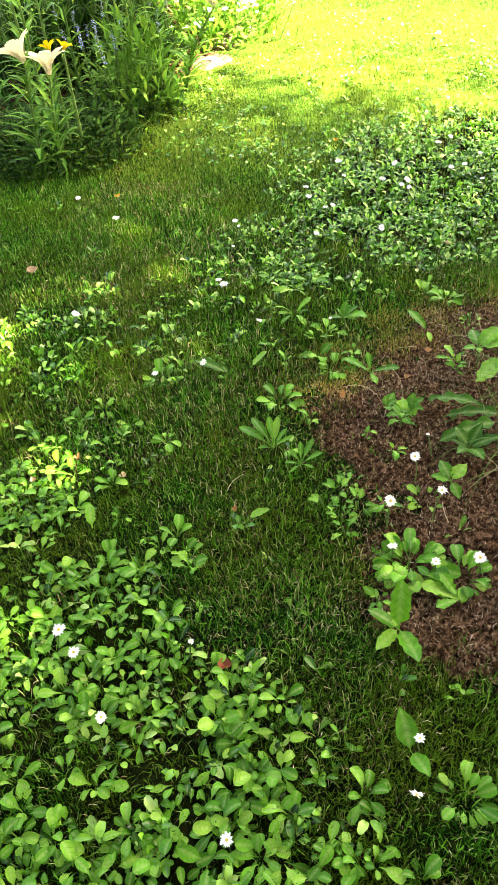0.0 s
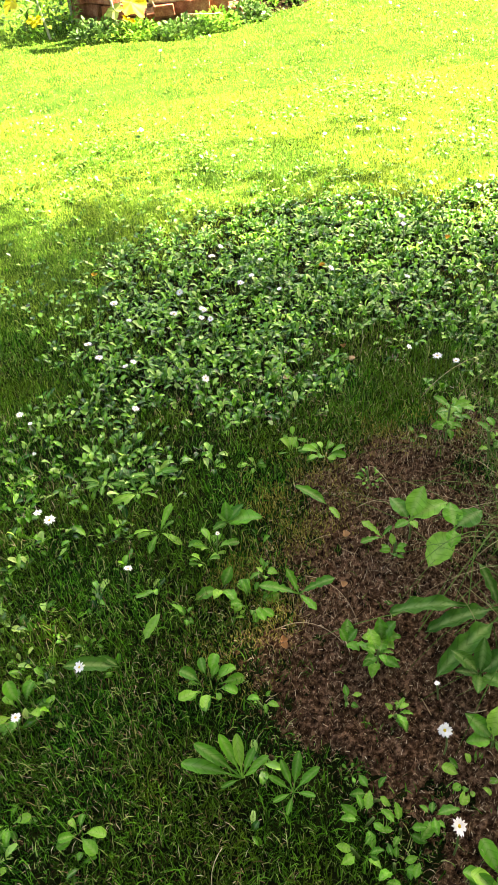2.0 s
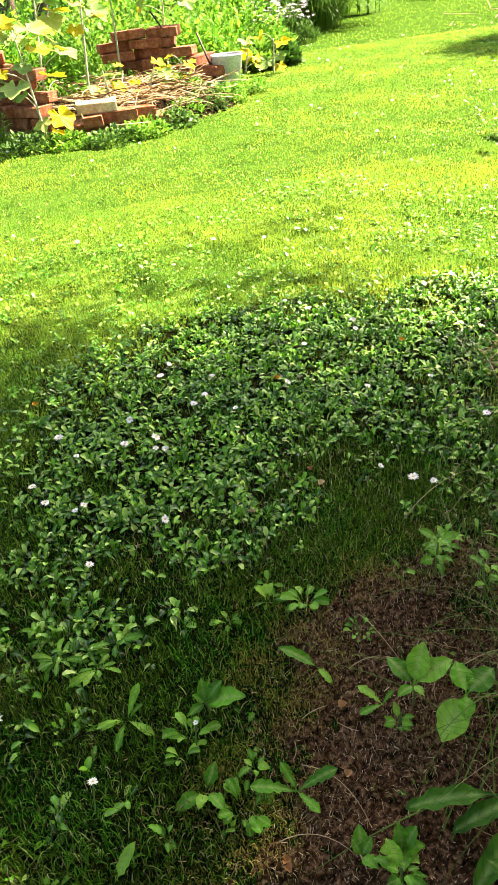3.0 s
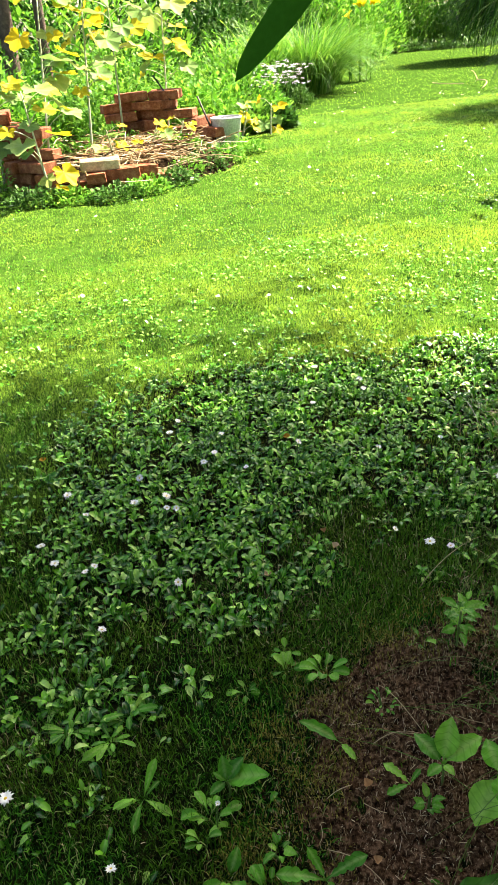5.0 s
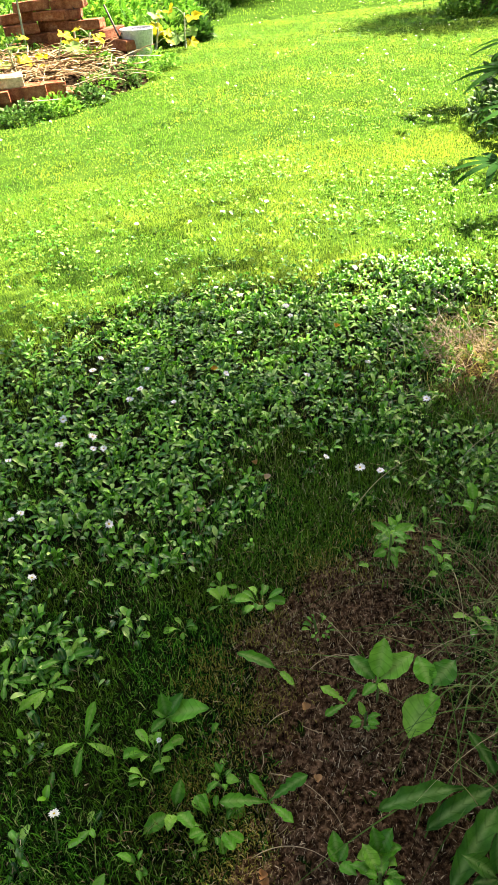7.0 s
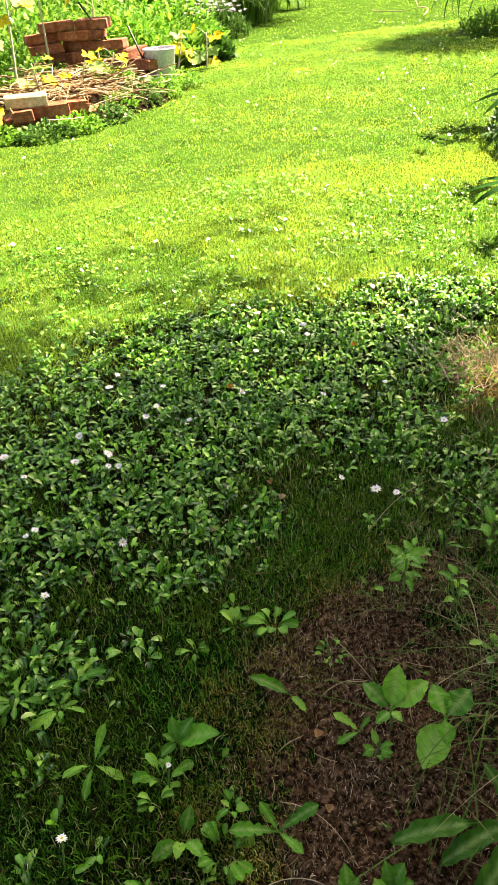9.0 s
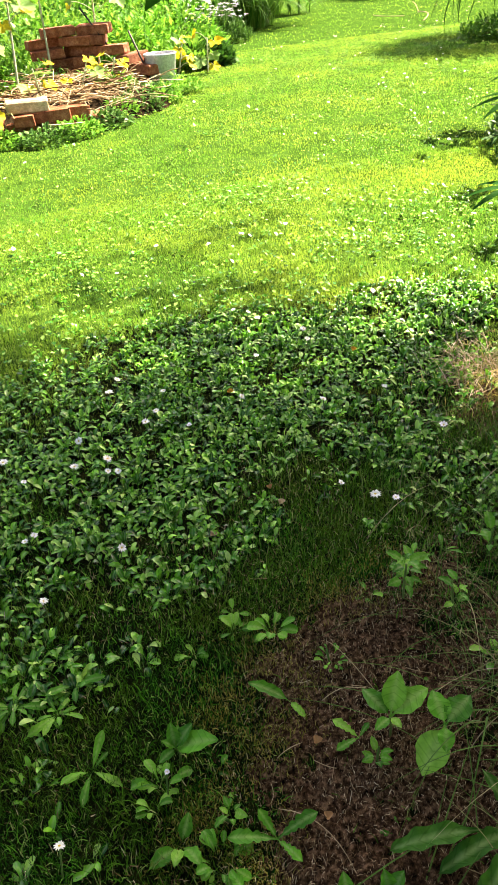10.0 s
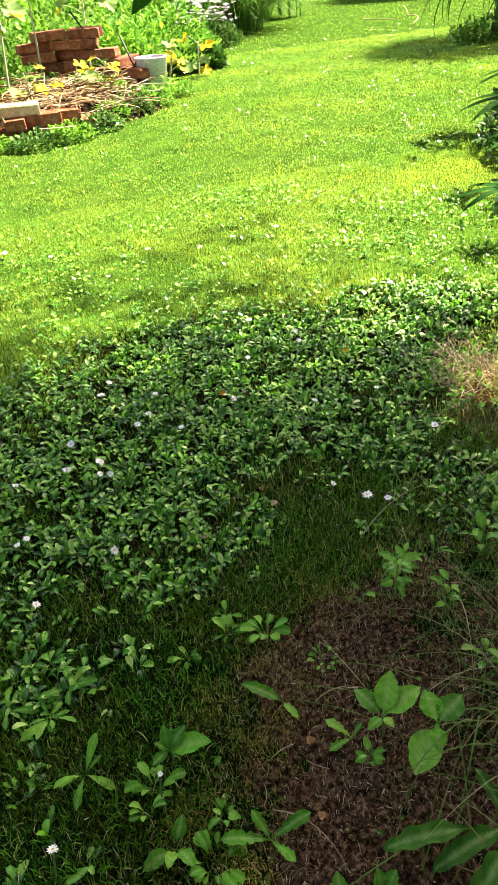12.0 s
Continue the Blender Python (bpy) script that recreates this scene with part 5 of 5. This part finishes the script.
def rosette(x, y, leaves, meshes, scale, seed, label, name="weed", category="weed", height=0.0, spread=0.004, group="", first=None, angles=None):
    """A weed whose leaves spring from one point, or in pairs from a short stem."""
    rng = random.Random(seed)
    plant = thing(name, label, category, on_ground(x, y, lift=0.006 * float(1 - soil_at(x, y))), group)
    if height:
        v, f = tube(arc((0, 0, -0.01), (rng.uniform(-0.01, 0.01), rng.uniform(-0.01, 0.01), height), 0, (0, 0, 0), 5), 0.0018, 5)
        part("stem", mesh("weed_stem", v, f, GREEN_STEM), plant)
    for k in range(leaves):
        az = (first if first is not None and k == 0 else k * 137.5 + rng.uniform(-25, 25) + seed * 40)
        if angles:
            az = angles[k] + rng.uniform(-8, 8)
        z = height * (0.35 + 0.65 * k / max(1, leaves - 1)) if height else 0.001
        s = scale * rng.uniform(0.5, 1.15)
        part("leaf", rng.choice(meshes), plant, "", pose(math.sin(radians(-az)) * spread, math.cos(radians(az)) * spread, z, rng.uniform(-14, 32), rng.uniform(-26, 26), az) @ Matrix.Scale(s, 4))
    return plant


# broad-leaved plants round the bare soil
sprout(0.356, 0.673, 0.05, "broad-leaved seedling with veined green leaves on bare soil", ((108, 0.046, 6), (51, 0.054, 22), (11, 0.058, 10), (-161, 0.026, 0), (-80, 0.02, 10)), "oval", 0.56)
sprout(0.320, 0.685, 0.012, "small toothed-leaf weed beside the seedling", ((123, 0.037, 8), (-170, 0.033, 4), (17, 0.022, 40)), "toothed", 0.42)
rosette(0.324, 0.647, 9, OVAL, 0.28, 6, "yellow-green creeping weed with small round leaves", height=0.03)
sprout(0.403, 0.628, 0.07, "seedling with three large smooth green leaves", ((78, 0.042, 7), (23, 0.048, 6), (-152, 0.060, -42), (-120, 0.03, -10)), "oval", 0.68, 0.35, 0.15)
sprout(0.423, 0.517, 0.03, "dock plant with long crinkled green leaves", ((164, 0.098, -14, -0.040, 0.003, 0.045), (-178, 0.095, -10, -0.004, -0.007, 0.042), (-154, 0.108, -14, -0.011, -0.02, 0.042), (40, 0.09, 20), (100, 0.06, 30)), "dock", 0.25, 0.7, 0.35, 0.16, SHADED_DOCK_LEAF)
sprout(0.361, 0.435, 0.025, "dock plant with smooth upright green leaves", ((130, 0.040, 18), (64, 0.042, 43), (10, 0.05, 30), (-60, 0.045, 20), (170, 0.03, 15), (-120, 0.035, 20)), "oval", 0.50, mat=SHADED_DOCK_LEAF)
sprout(0.261, 0.505, 0.02, "low light green weed with crisp leaves on bare soil", ((23, 0.030, 45), (86, 0.028, 51), (177, 0.027, 23), (-113, 0.027, 23), (-20, 0.025, 26), (50, 0.02, 30), (-65, 0.022, 15)), "oval", 0.66, 0.7, 0.3, 0.08)
sprout(0.220, 0.518, 0.01, "small weed with blue-green leaves on bare soil", ((111, 0.019, 35), (32, 0.021, 30), (74, 0.029, 20), (-67, 0.025, 25)), "oval", 0.6)
sprout(0.261, 0.772, 0.01, "weed with two long blue-green leaves on bare soil", ((144, 0.057, 21), (-71, 0.031, -5)), "dock", 0.33, 0.6, 0.3, 0.06)
sprout(0.177, 0.608, 0.01, "toothed weed spread flat on the bare soil", ((162, 0.053, 11), (111, 0.036, 36), (3, 0.051, 17), (-64, 0.035, 4)), "toothed", 0.40, 0.5)
rosette(0.285, 0.892, 13, SPOON, 0.95, 5, "spoon-leaved rosette at the edge of the soil", spread=0.008)
rosette(0.232, 0.915, 7, SPOON, 0.8, 35, "spoon-leaved rosette at the edge of the soil")
rosette(0.339, 0.802, 16, SPOON, 0.42, 36, "small-leaved creeping weed on bare soil", height=0.03, spread=0.012)
rosette(0.489, 0.865, 16, OVAL, 0.46, 7, "bushy light green weed at the soil edge", height=0.08)
rosette(0.520, 0.895, 12, OVAL, 0.42, 37, "bushy light green weed at the soil edge", height=0.06)
rosette(0.540, 0.805, 9, OVAL, 0.40, 8, "light green seedling among long grass", height=0.07)
rosette(0.662, 0.892, 8, OVAL, 0.46, 9, "light green seedling among long grass", height=0.06)
rosette(0.445, 0.892, 5, SPOON, 0.8, 38, "small grey-green weed at the soil edge")
sprout(0.099, 0.748, 0.03, "leafy weed with smooth oval leaves in dark grass", ((20, 0.035, 37), (-25, 0.056, 21), (-35, 0.034, 17), (151, 0.020, 38), (86, 0.030, 46), (-152, 0.026, 4), (60, 0.026, 40)), "oval", 0.55)
rosette(0.073, 0.723, 9, SPOON, 0.95, 26, "spoon-leaved rosette in dark grass", spread=0.008)
rosette(0.112, 0.612, 20, SPOON, 0.72, 1, "daisy rosette with bright leaves at the soil edge", spread=0.014)
rosette(0.074, 0.646, 4, OVAL, 0.50, 2, "small weed with oval leaves in dark grass")
rosette(0.054, 0.696, 6, SPOON, 0.8, 3, "spoon-leaved rosette in dark grass")
rosette(0.138, 0.653, 6, OVAL, 0.34, 28, "light green weed at the soil edge", height=0.02)
rosette(-0.006, 0.775, 6, TOOTHED, 0.55, 40, "flat weed with lobed leaves in the dark grass")
rosette(0.037, 0.498, 14, SPOON, 0.95, 25, "spoon-leaved rosette at the edge of the soil", spread=0.012)
rosette(0.250, 0.481, 12, OVAL, 0.42, 12, "light green weed cluster on bare soil", height=0.035)
rosette(0.250, 0.415, 7, OVAL, 0.36, 41, "light green weed with pointed leaflets on bare soil", height=0.015)
sprout(0.060, 0.373, 0.01, "pale green rosette with long wavy leaves", ((159, 0.066, 8), (141, 0.061, 19), (88, 0.049, 54), (41, 0.038, 52), (-10, 0.026, 50), (-165, 0.024, 4), (115, 0.05, 35), (10, 0.04, 40)), "spoon", 0.25)
sprout(0.112, 0.347, 0.01, "rosette of narrow grey-green leaves", ((144, 0.030, 21), (106, 0.034, 38), (64, 0.042, 47), (19, 0.038, 33), (-117, 0.024, 4), (-30, 0.025, 20), (-160, 0.025, 15)), "spoon", 0.26)
for k, (x, y) in enumerate(((0.196, 0.330), (0.166, 0.274), (0.197, 0.257), (0.205, 0.235), (0.180, 0.305), (0.215, 0.290))):
    rosette(x, y, 6, OVAL, 0.30, 42 + k, "small round-leaved weed along the soil edge", height=0.015, spread=0.008)
rosette(0.250, 0.296, 6, OVAL, 0.34, 50, "small round-leaved weed on bare soil", height=0.02)
rosette(0.308, 0.330, 14, SPOON, 0.70, 17, "daisy rosette on bare soil", spread=0.012)
sprout(0.341, 0.355, 0.03, "light green weed with broad oval leaves on bare soil", ((125, 0.036, 16), (59, 0.035, 17), (-59, 0.028, -18), (175, 0.029, 4)), "oval", 0.62)
rosette(0.303, 0.203, 44, SPOON, 1.30, 13, "large daisy rosette with broad green leaves", spread=0.022)
rosette(0.300, 0.206, 22, SPOON, 0.85, 34, "inner leaves of the large daisy rosette", spread=0.010, height=0.012)
rosette(0.372, 0.205, 26, SPOON, 1.1, 14, "large daisy rosette with broad green leaves", spread=0.014)
sprout(0.301, 0.097, 0.01, "light green weed with one upright and three broad leaves", ((101, 0.068, 66), (-175, 0.049, 38), (-117, 0.046, 12), (-60, 0.060, 19), (150, 0.025, 40)), "dock", 0.40, 0.4, 0.2, 0.05)
sprout(0.371, 0.160, 0.015, "weed with grey-green lobed leaves on bare soil", ((176, 0.050, 12), (140, 0.04, 25), (-140, 0.035, 10)), "toothed", 0.5)
sprout(0.336, -0.060, 0.01, "weed with two round leaves below a daisy", ((120, 0.045, 35), (-50, 0.035, 20)), "oval", 0.55)
rosette(0.396, -0.090, 18, SPOON, 0.85, 22, "daisy rosette in dark grass", spread=0.012)
for k, (x, y) in enumerate(((0.317, -0.176), (0.362, -0.178), (0.303, -0.180))):
    rosette(x, y, 6, SPOON, 0.85, 52 + k, "small spoon-leaved weed in dark grass")
sprout(-0.072, 0.544, 0.01, "weed with one long dark green leaf", ((177, 0.066, 14), (150, 0.03, 20)), "dock", 0.34, 0.5, 0.3, 0.05, SHADED_DOCK_LEAF)
sprout(-0.041, 0.577, 0.005, "weed with a single upright leaf in the grass", ((34, 0.042, 39),), "dock", 0.36, 0.4)
rosette(-0.195, 0.512, 14, SPOON, 1.0, 55, "broad spoon-leaved rosette below a daisy", spread=0.012)
rosette(-0.122, 0.352, 6, SPOON, 0.8, 56, "spoon-leaved weed in shaded grass")
sprout(-0.161, 0.152, 0.005, "weed with a single lying leaf in the grass", ((120, 0.04, 15),), "dock", 0.4)
sprout(0.062, 0.219, 0.005, "weed with a single lying leaf in the grass", ((30, 0.035, 15),), "oval", 0.4)
rosette(-0.093, 0.914, 9, TOOTHED, 0.58, 31, "flat weed with long lobed leaves in the lawn")
rosette(-0.037, 0.881, 9, TOOTHED, 0.56, 32, "flat weed with long lobed leaves in the lawn")
rosette(-0.005, 0.919, 8, TOOTHED, 0.52, 57, "flat weed with long lobed leaves in the lawn")
rosette(0.163, 0.896, 7, SPOON, 0.75, 58, "spoon-leaved weed in the shaded grass")
rosette(0.242, 0.947, 6, SPOON, 0.7, 59, "spoon-leaved weed in the shaded grass")
rosette(0.560, 0.560, 5, DOCK, 0.60, 33, "dock plant with crinkled leaves among long grass")

for k, (x, y) in enumerate(((0.20, 0.44), (0.18, 0.36), (0.36, 0.28), (0.27, 0.13), (0.44, 0.31), (0.47, 0.38), (0.10, 0.46), (0.14, 0.62), (0.60, 0.93), (0.02, 0.60), (0.45, 0.72), (0.31, 0.56))):
    rosette(x, y, 4 + k % 4, (OVAL, SPOON, TOOTHED)[k % 3], (0.26, 0.42, 0.36)[k % 3] * (0.8 + 0.1 * (k % 5)), 60 + k, "small green weed sprouting on bare soil", height=(0.02, 0.0, 0.0)[k % 3])

# daisy rosettes: the nearest as plants of their own, the carpet beyond as one mass
xy = np.stack([RNG.uniform(-0.75, 1.4, 24000), RNG.uniform(-0.35, 2.3, 24000)], -1)
keep = RNG.random(24000) < carpet_at(xy[:, 0], xy[:, 1]) ** 1.2 * 0.82
xy = xy[keep]
near = xy[:, 1] < 0.45
for k, (x, y) in enumerate(xy[near][:260]):
    rosette(float(x), float(y), RNG.integers(4, 8), SPOON, RNG.uniform(0.55, 0.95), 1000 + k, "low rosette of spoon-shaped green daisy leaves", "daisy_rosette", "weed", group="daisy rosettes in the lawn")
rest = np.concatenate([xy[~near], xy[near][300:]])
sparse = np.stack([RNG.uniform(-1.0, 1.6, 900), RNG.uniform(-0.3, 2.9, 900)], -1)
sparse = sparse[RNG.random(900) < 0.5 * (1 - soil_at(sparse[:, 0], sparse[:, 1])) * (1 - bed_at(sparse[:, 0], sparse[:, 1]))]
rest = np.concatenate([rest, sparse])
per = RNG.integers(5, 9, len(rest))
c = np.repeat(rest, per, 0)
n = len(c)
big = np.repeat(RNG.uniform(0.55, 1.0, len(rest)), per)
v, f = leaf_block(np.stack([c[:, 0] + RNG.normal(0, 0.005, n), c[:, 1] + RNG.normal(0, 0.005, n), ground_z(c[:, 0], c[:, 1])], -1), RNG.uniform(0, 6.28, n), RNG.normal(0.95, 0.42, n), 0.030 * big * RNG.uniform(0.7, 1.15, n),
                  0.0112 * big * RNG.uniform(0.75, 1.1, n), RNG.uniform(0.5, 2.3, n), 0.5, "spoon", 6, 0.04)
thing("daisy_leaf_carpet", "dense carpet of spoon-shaped daisy leaves in the lawn", "weeds", kind="stuff", data=mesh("daisy_leaf_carpet", v, f, DAISY_LEAF))

# clover and small leaves mown short in the sunny lawn
def lawn_leaves(name, label, n, area, size, mat):
    x, y = area(n)
    ok = RNG.random(n) < lawn_keep(x, y) * np.clip(0.45 + 0.7 * wobble(x, y, 3.0), 0.08, 1)
    x, y = x[ok], y[ok]
    k = len(x)
    l = size * RNG.uniform(0.6, 1.3, k)
    z = ground_z(x, y) + RNG.uniform(0.006, 0.024, k)
    v, f = small_leaves(np.stack([x, y, z], -1), RNG.uniform(0, 6.28, k), RNG.normal(0.1, 0.35, k), l, l * 0.8)
    return thing(name, label, "weeds", kind="stuff", data=mesh(name, v, f, mat))


lawn_leaves("lawn_clover", "small clover and daisy leaves mown short in the lawn", 13000, box_area(-1.2, 1.8, 1.5, 3.2), 0.014, DAISY_LEAF)
lawn_leaves("lawn_clover", "small clover leaves in the sunlit lawn", 26000, wedge_area(3.0, 8.0), 0.015, DAISY_LEAF)

# ---- long and dead grass ----
def long_grass(name, label, n, cx, cy, rx, ry, length, width, mat, seed, pitch=(0.5, 1.4), curl=(0.6, 2.0)):
    rng = np.random.default_rng(seed)
    x, y = rng.normal(cx, rx, n), rng.normal(cy, ry, n)
    v, f = leaf_block(np.stack([x, y, ground_z(x, y)], -1), rng.uniform(0, 6.28, n), rng.uniform(*pitch, n), rng.uniform(*length, n), rng.uniform(0.6, 1.2, n) * width, rng.uniform(*curl, n), 0.2, "strap", 8)
    return thing(name, label, "grass", kind="stuff", data=mesh(name, v, f, mat))


long_grass("long_grass", "long thin unmown grass beside the bare soil", 380, 0.68, 0.72, 0.10, 0.20, (0.06, 0.22), 0.0014, LONG_GRASS, 301)
long_grass("long_grass", "long thin unmown grass beside the bare soil", 240, 0.56, 0.52, 0.08, 0.12, (0.06, 0.28), 0.0016, LONG_GRASS, 302)
v, f = leaf_block([(0.279, 0.486, 0.0), (0.284, 0.490, 0.0), (0.288, 0.484, 0.0), (0.300, 0.497, 0.0), (0.330, 0.492, 0.0), (0.377, 0.510, 0.0)], [radians(a) for a in (40, 45, 34, 52, 25, 63)], [0.28, 0.22, 0.30, 0.25, 0.22, 0.45],
                  [0.27, 0.22, 0.24, 0.19, 0.21, 0.23], [0.0018, 0.0015, 0.0018, 0.0014, 0.0014, 0.0016], [0.50, 0.55, 0.75, 0.9, 0.7, 0.9], 0.2, "strap", 12)
thing("long_grass", "tuft of long pale green grass blades across bare soil", "grass", data=mesh("long_grass", v, f, LONG_GRASS))
v, f = leaf_block([(0.475 + 0.007 * k, 0.640 + 0.006 * (k % 4), 0.0) for k in range(9)], [radians(a) for a in (200, 225, 250, 265, 180, 300, 340, 240, 215)], 1.25, [0.20, 0.24, 0.22, 0.18, 0.16, 0.20, 0.22, 0.26, 0.19],
                  0.0022, [2.2, 2.5, 2.0, 2.6, 2.3, 2.1, 2.2, 2.6, 1.9], 0.2, "strap", 12)
thing("long_grass", "tuft of long drooping dry-tipped grass blades", "grass", data=mesh("long_grass", v, f, LONG_GRASS))
long_grass("dead_grass", "tangled patch of dead straw-coloured grass at the lawn edge", 420, 1.00, 1.42, 0.06, 0.06, (0.04, 0.10), 0.0016, STRAW, 303, (0.1, 1.0), (0.4, 2.6))
long_grass("dead_grass", "brown withered grass under the pale dead grass", 600, 1.02, 1.36, 0.07, 0.08, (0.03, 0.07), 0.0018, MOSS, 305, (0.1, 1.1), (0.4, 2.6))
long_grass("dead_grass", "loose pale straws at the edge of the bare patch", 60, 1.08, 1.40, 0.08, 0.10, (0.06, 0.14), 0.0022, STRAW, 306, (0.2, 0.9), (0.2, 1.6))
long_grass("long_grass", "long grass at the shaded lawn edge", 350, 1.0, 1.15, 0.14, 0.18, (0.05, 0.15), 0.0016, LONG_GRASS, 304)
v, f = blades(130000, box_area(-0.05, 0.8, 0.0, 1.05), (0.003, 0.012), (0.0004, 0.0010), lambda x, y: np.clip(soil_at(x, y) * (0.55 + 0.5 * wobble(x, y, 16)), 0, 1), 1.35)
thing("straw_litter", "fine dry grass litter on bare soil", "litter", kind="stuff", data=mesh("straw_litter", v + np.array([0, 0, 0.010]), f, LITTER, False))
v, f = stalks(34, 0.32, 0.62, 0.14, 0.20, 0.010, 0.015, (0.012, 0.04), 0.00045, 6)
STRAWS = (((0.194, 0.640), (0.243, 0.548), 0.012), ((0.137, 0.562), (0.217, 0.519), 0.016), ((0.372, 0.739), (0.347, 0.837), 0.030), ((0.300, 0.752), (0.372, 0.739), 0.008), ((0.43, 0.70), (0.58, 0.68), 0.010), ((0.44, 0.62), (0.60, 0.63), 0.014))
for (x0, y0), (x1, y1), rise in STRAWS:
    sv, sf = tube(arc((x0, y0, 0.010), (x1, y1, 0.012), rise, (0.10 * (y0 - y1), 0.10 * (x1 - x0), 0), 9), np.linspace(0.0006, 0.0003, 9), 5)
    thing("dry_stalk", "thin bent dry stalk lying across bare soil", "stalk", data=mesh("dry_stalk", sv, sf, STRAW))
thing("dry_straws", "thin dry straws lying on bare soil", "litter", kind="stuff", data=mesh("dry_straws", v, f, STRAW))
v, f = blades(14000, box_area(0.0, 0.8, 0.0, 1.05), (0.006, 0.016), (0.0005, 0.0009), lambda x, y: np.clip(soil_at(x, y) * (0.2 + 0.9 * wobble(x, y, 11)) + 0.8 * blob(x, y, 0.36, 0.62, 0.06, 0.07), 0, 1), 2.2)
v[:, 2] = np.maximum(v[:, 2], ground_z(v[:, 0], v[:, 1]) + 0.004)
thing("straw_litter", "broken bits of pale straw on bare soil", "litter", kind="stuff", data=mesh("straw_litter", v + np.array([0, 0, 0.006]), f, LITTER, False))
v, f = blades(130000, box_area(-0.05, 0.75, 0.2, 1.15), (0.005, 0.012), (0.0007, 0.0015), lambda x, y: np.clip(np.maximum.reduce([blob(x, y, 0.22, 0.80, 0.10, 0.12), blob(x, y, 0.12, 0.62, 0.08, 0.16, -25), 0.7 * blob(x, y, 0.45, 0.92, 0.12, 0.07)]) * (0.5 + 0.8 * wobble(x, y, 26)), 0, 1), 1.0)
thing("moss", "olive-brown moss along the edge of the bare soil", "moss", kind="stuff", data=mesh("moss", v + np.array([0, 0, 0.010]), f, MOSS, False))


def crumbs(n, size, seed):
    """Loose lumps of earth."""
    rng = np.random.default_rng(seed)
    x, y = rng.uniform(-0.05, 0.8, n), rng.uniform(0.0, 1.05, n)
    ok = rng.random(n) < soil_at(x, y) ** 1.5
    x, y = x[ok], y[ok]
    n = len(x)
    s = size * rng.uniform(0.4, 1.0, n) ** 2
    eight = np.array([(1, 0, 0), (0, 1, 0), (-1, 0, 0), (0, -1, 0), (0, 0, 1), (0, 0, -1)], float)
    v = eight[None] * s[:, None, None] * rng.uniform(0.6, 1.3, (n, 6, 1)) + rng.normal(0, 0.2, (n, 6, 3)) * s[:, None, None]
    v += np.stack([x, y, ground_z(x, y) + 0.006], -1)[:, None]
    f = np.array([(0, 1, 4), (1, 2, 4), (2, 3, 4), (3, 0, 4), (1, 0, 5), (2, 1, 5), (3, 2, 5), (0, 3, 5)])
    return v.reshape(-1, 3), (f[None] + (np.arange(n) * 6)[:, None, None]).reshape(-1, 3)


v, f = crumbs(16000, 0.0042, 71)
thing("soil_crumbs", "small loose lumps of dry brown earth", "soil", kind="stuff", data=mesh("soil_crumbs", v, f, SOIL, False))

v, f = blades(60000, box_area(-0.7, 0.95, -0.3, 1.35), (0.008, 0.019), (0.0006, 0.0011), lambda x, y: (1 - carpet_at(x, y)) * np.clip(0.45 + 0.7 * wobble(x, y, 5.0), 0.05, 1), 1.5)
thing("dead_grass_bits", "short dead straw-coloured blades among the shaded grass", "grass", kind="stuff", data=mesh("dead_grass_bits", v + np.array([0, 0, 0.010]), f, LITTER, False))

# ---- fallen leaves and twigs ----
FALLEN = [lobed_leaf("fallen_leaf", 0.013, DRY_LEAF, 3, 0.30, 0.75, s) for s in (11, 12, 13)]
RED = lobed_leaf("red_leaf", 0.014, RED_LEAF, 3, 0.12, 0.4, 14)
GOLD = lobed_leaf("gold_leaf", 0.014, ORANGE_LEAF, 3, 0.2, 0.6, 15)
for k, (x, y) in enumerate(((0.14, 0.53), (-0.30, 0.22), (0.04, 0.23), (-0.25, 0.28), (-0.16, 0.26), (0.27, 0.70), (0.14, 0.54), (0.405, 1.200), (0.405, 1.151), (0.268, 1.120), (0.24, 0.61), (0.42, 0.43))):
    thing("fallen_leaf", "small curled dry brown leaf lying on the lawn", "leaf", on_ground(x, y, RNG.uniform(0, 360), RNG.uniform(0.50, 0.72), 0.012), "fallen leaves", data=FALLEN[k % 3])
PALE_FALLEN = lobed_leaf("pale_leaf", 0.017, STRAW, 3, 0.2, 0.5, 16)
thing("fallen_leaf", "bleached dead leaf lying on the lawn", "leaf", on_ground(-0.626, 0.798, 70, 1.0, 0.02), "fallen leaves", data=PALE_FALLEN)
thing("fallen_leaf", "fallen red-brown leaf lying in the grass", "leaf", on_ground(0.103, -0.012, 30, 0.75, 0.014), "fallen leaves", data=RED)
for x, y in ((-0.592, 1.187), (0.780, 1.594), (-0.103, 1.650), (0.442, 1.539)):
    thing("fallen_leaf", "small orange-yellow fallen leaf in the grass", "leaf", on_ground(x, y, RNG.uniform(0, 360), 0.75, 0.026), "fallen leaves", data=GOLD)
v, f = join([tube(arc((5.1, 8.25, 0.05), (5.55, 9.1, 0.07), 0.02, (0.1, 0, 0)), 0.006, 6), tube(arc((5.24, 8.9, 0.06), (5.2, 9.6, 0.05), 0.0, (-0.1, 0, 0)), 0.005, 6), tube(arc((5.5, 9.0, 0.07), (5.95, 9.9, 0.12), 0.03), 0.005, 6)])
thing("fallen_branch", "pale bare forked branch lying on the far lawn", "branch", data=mesh("fallen_branch", v, f, STRAW))
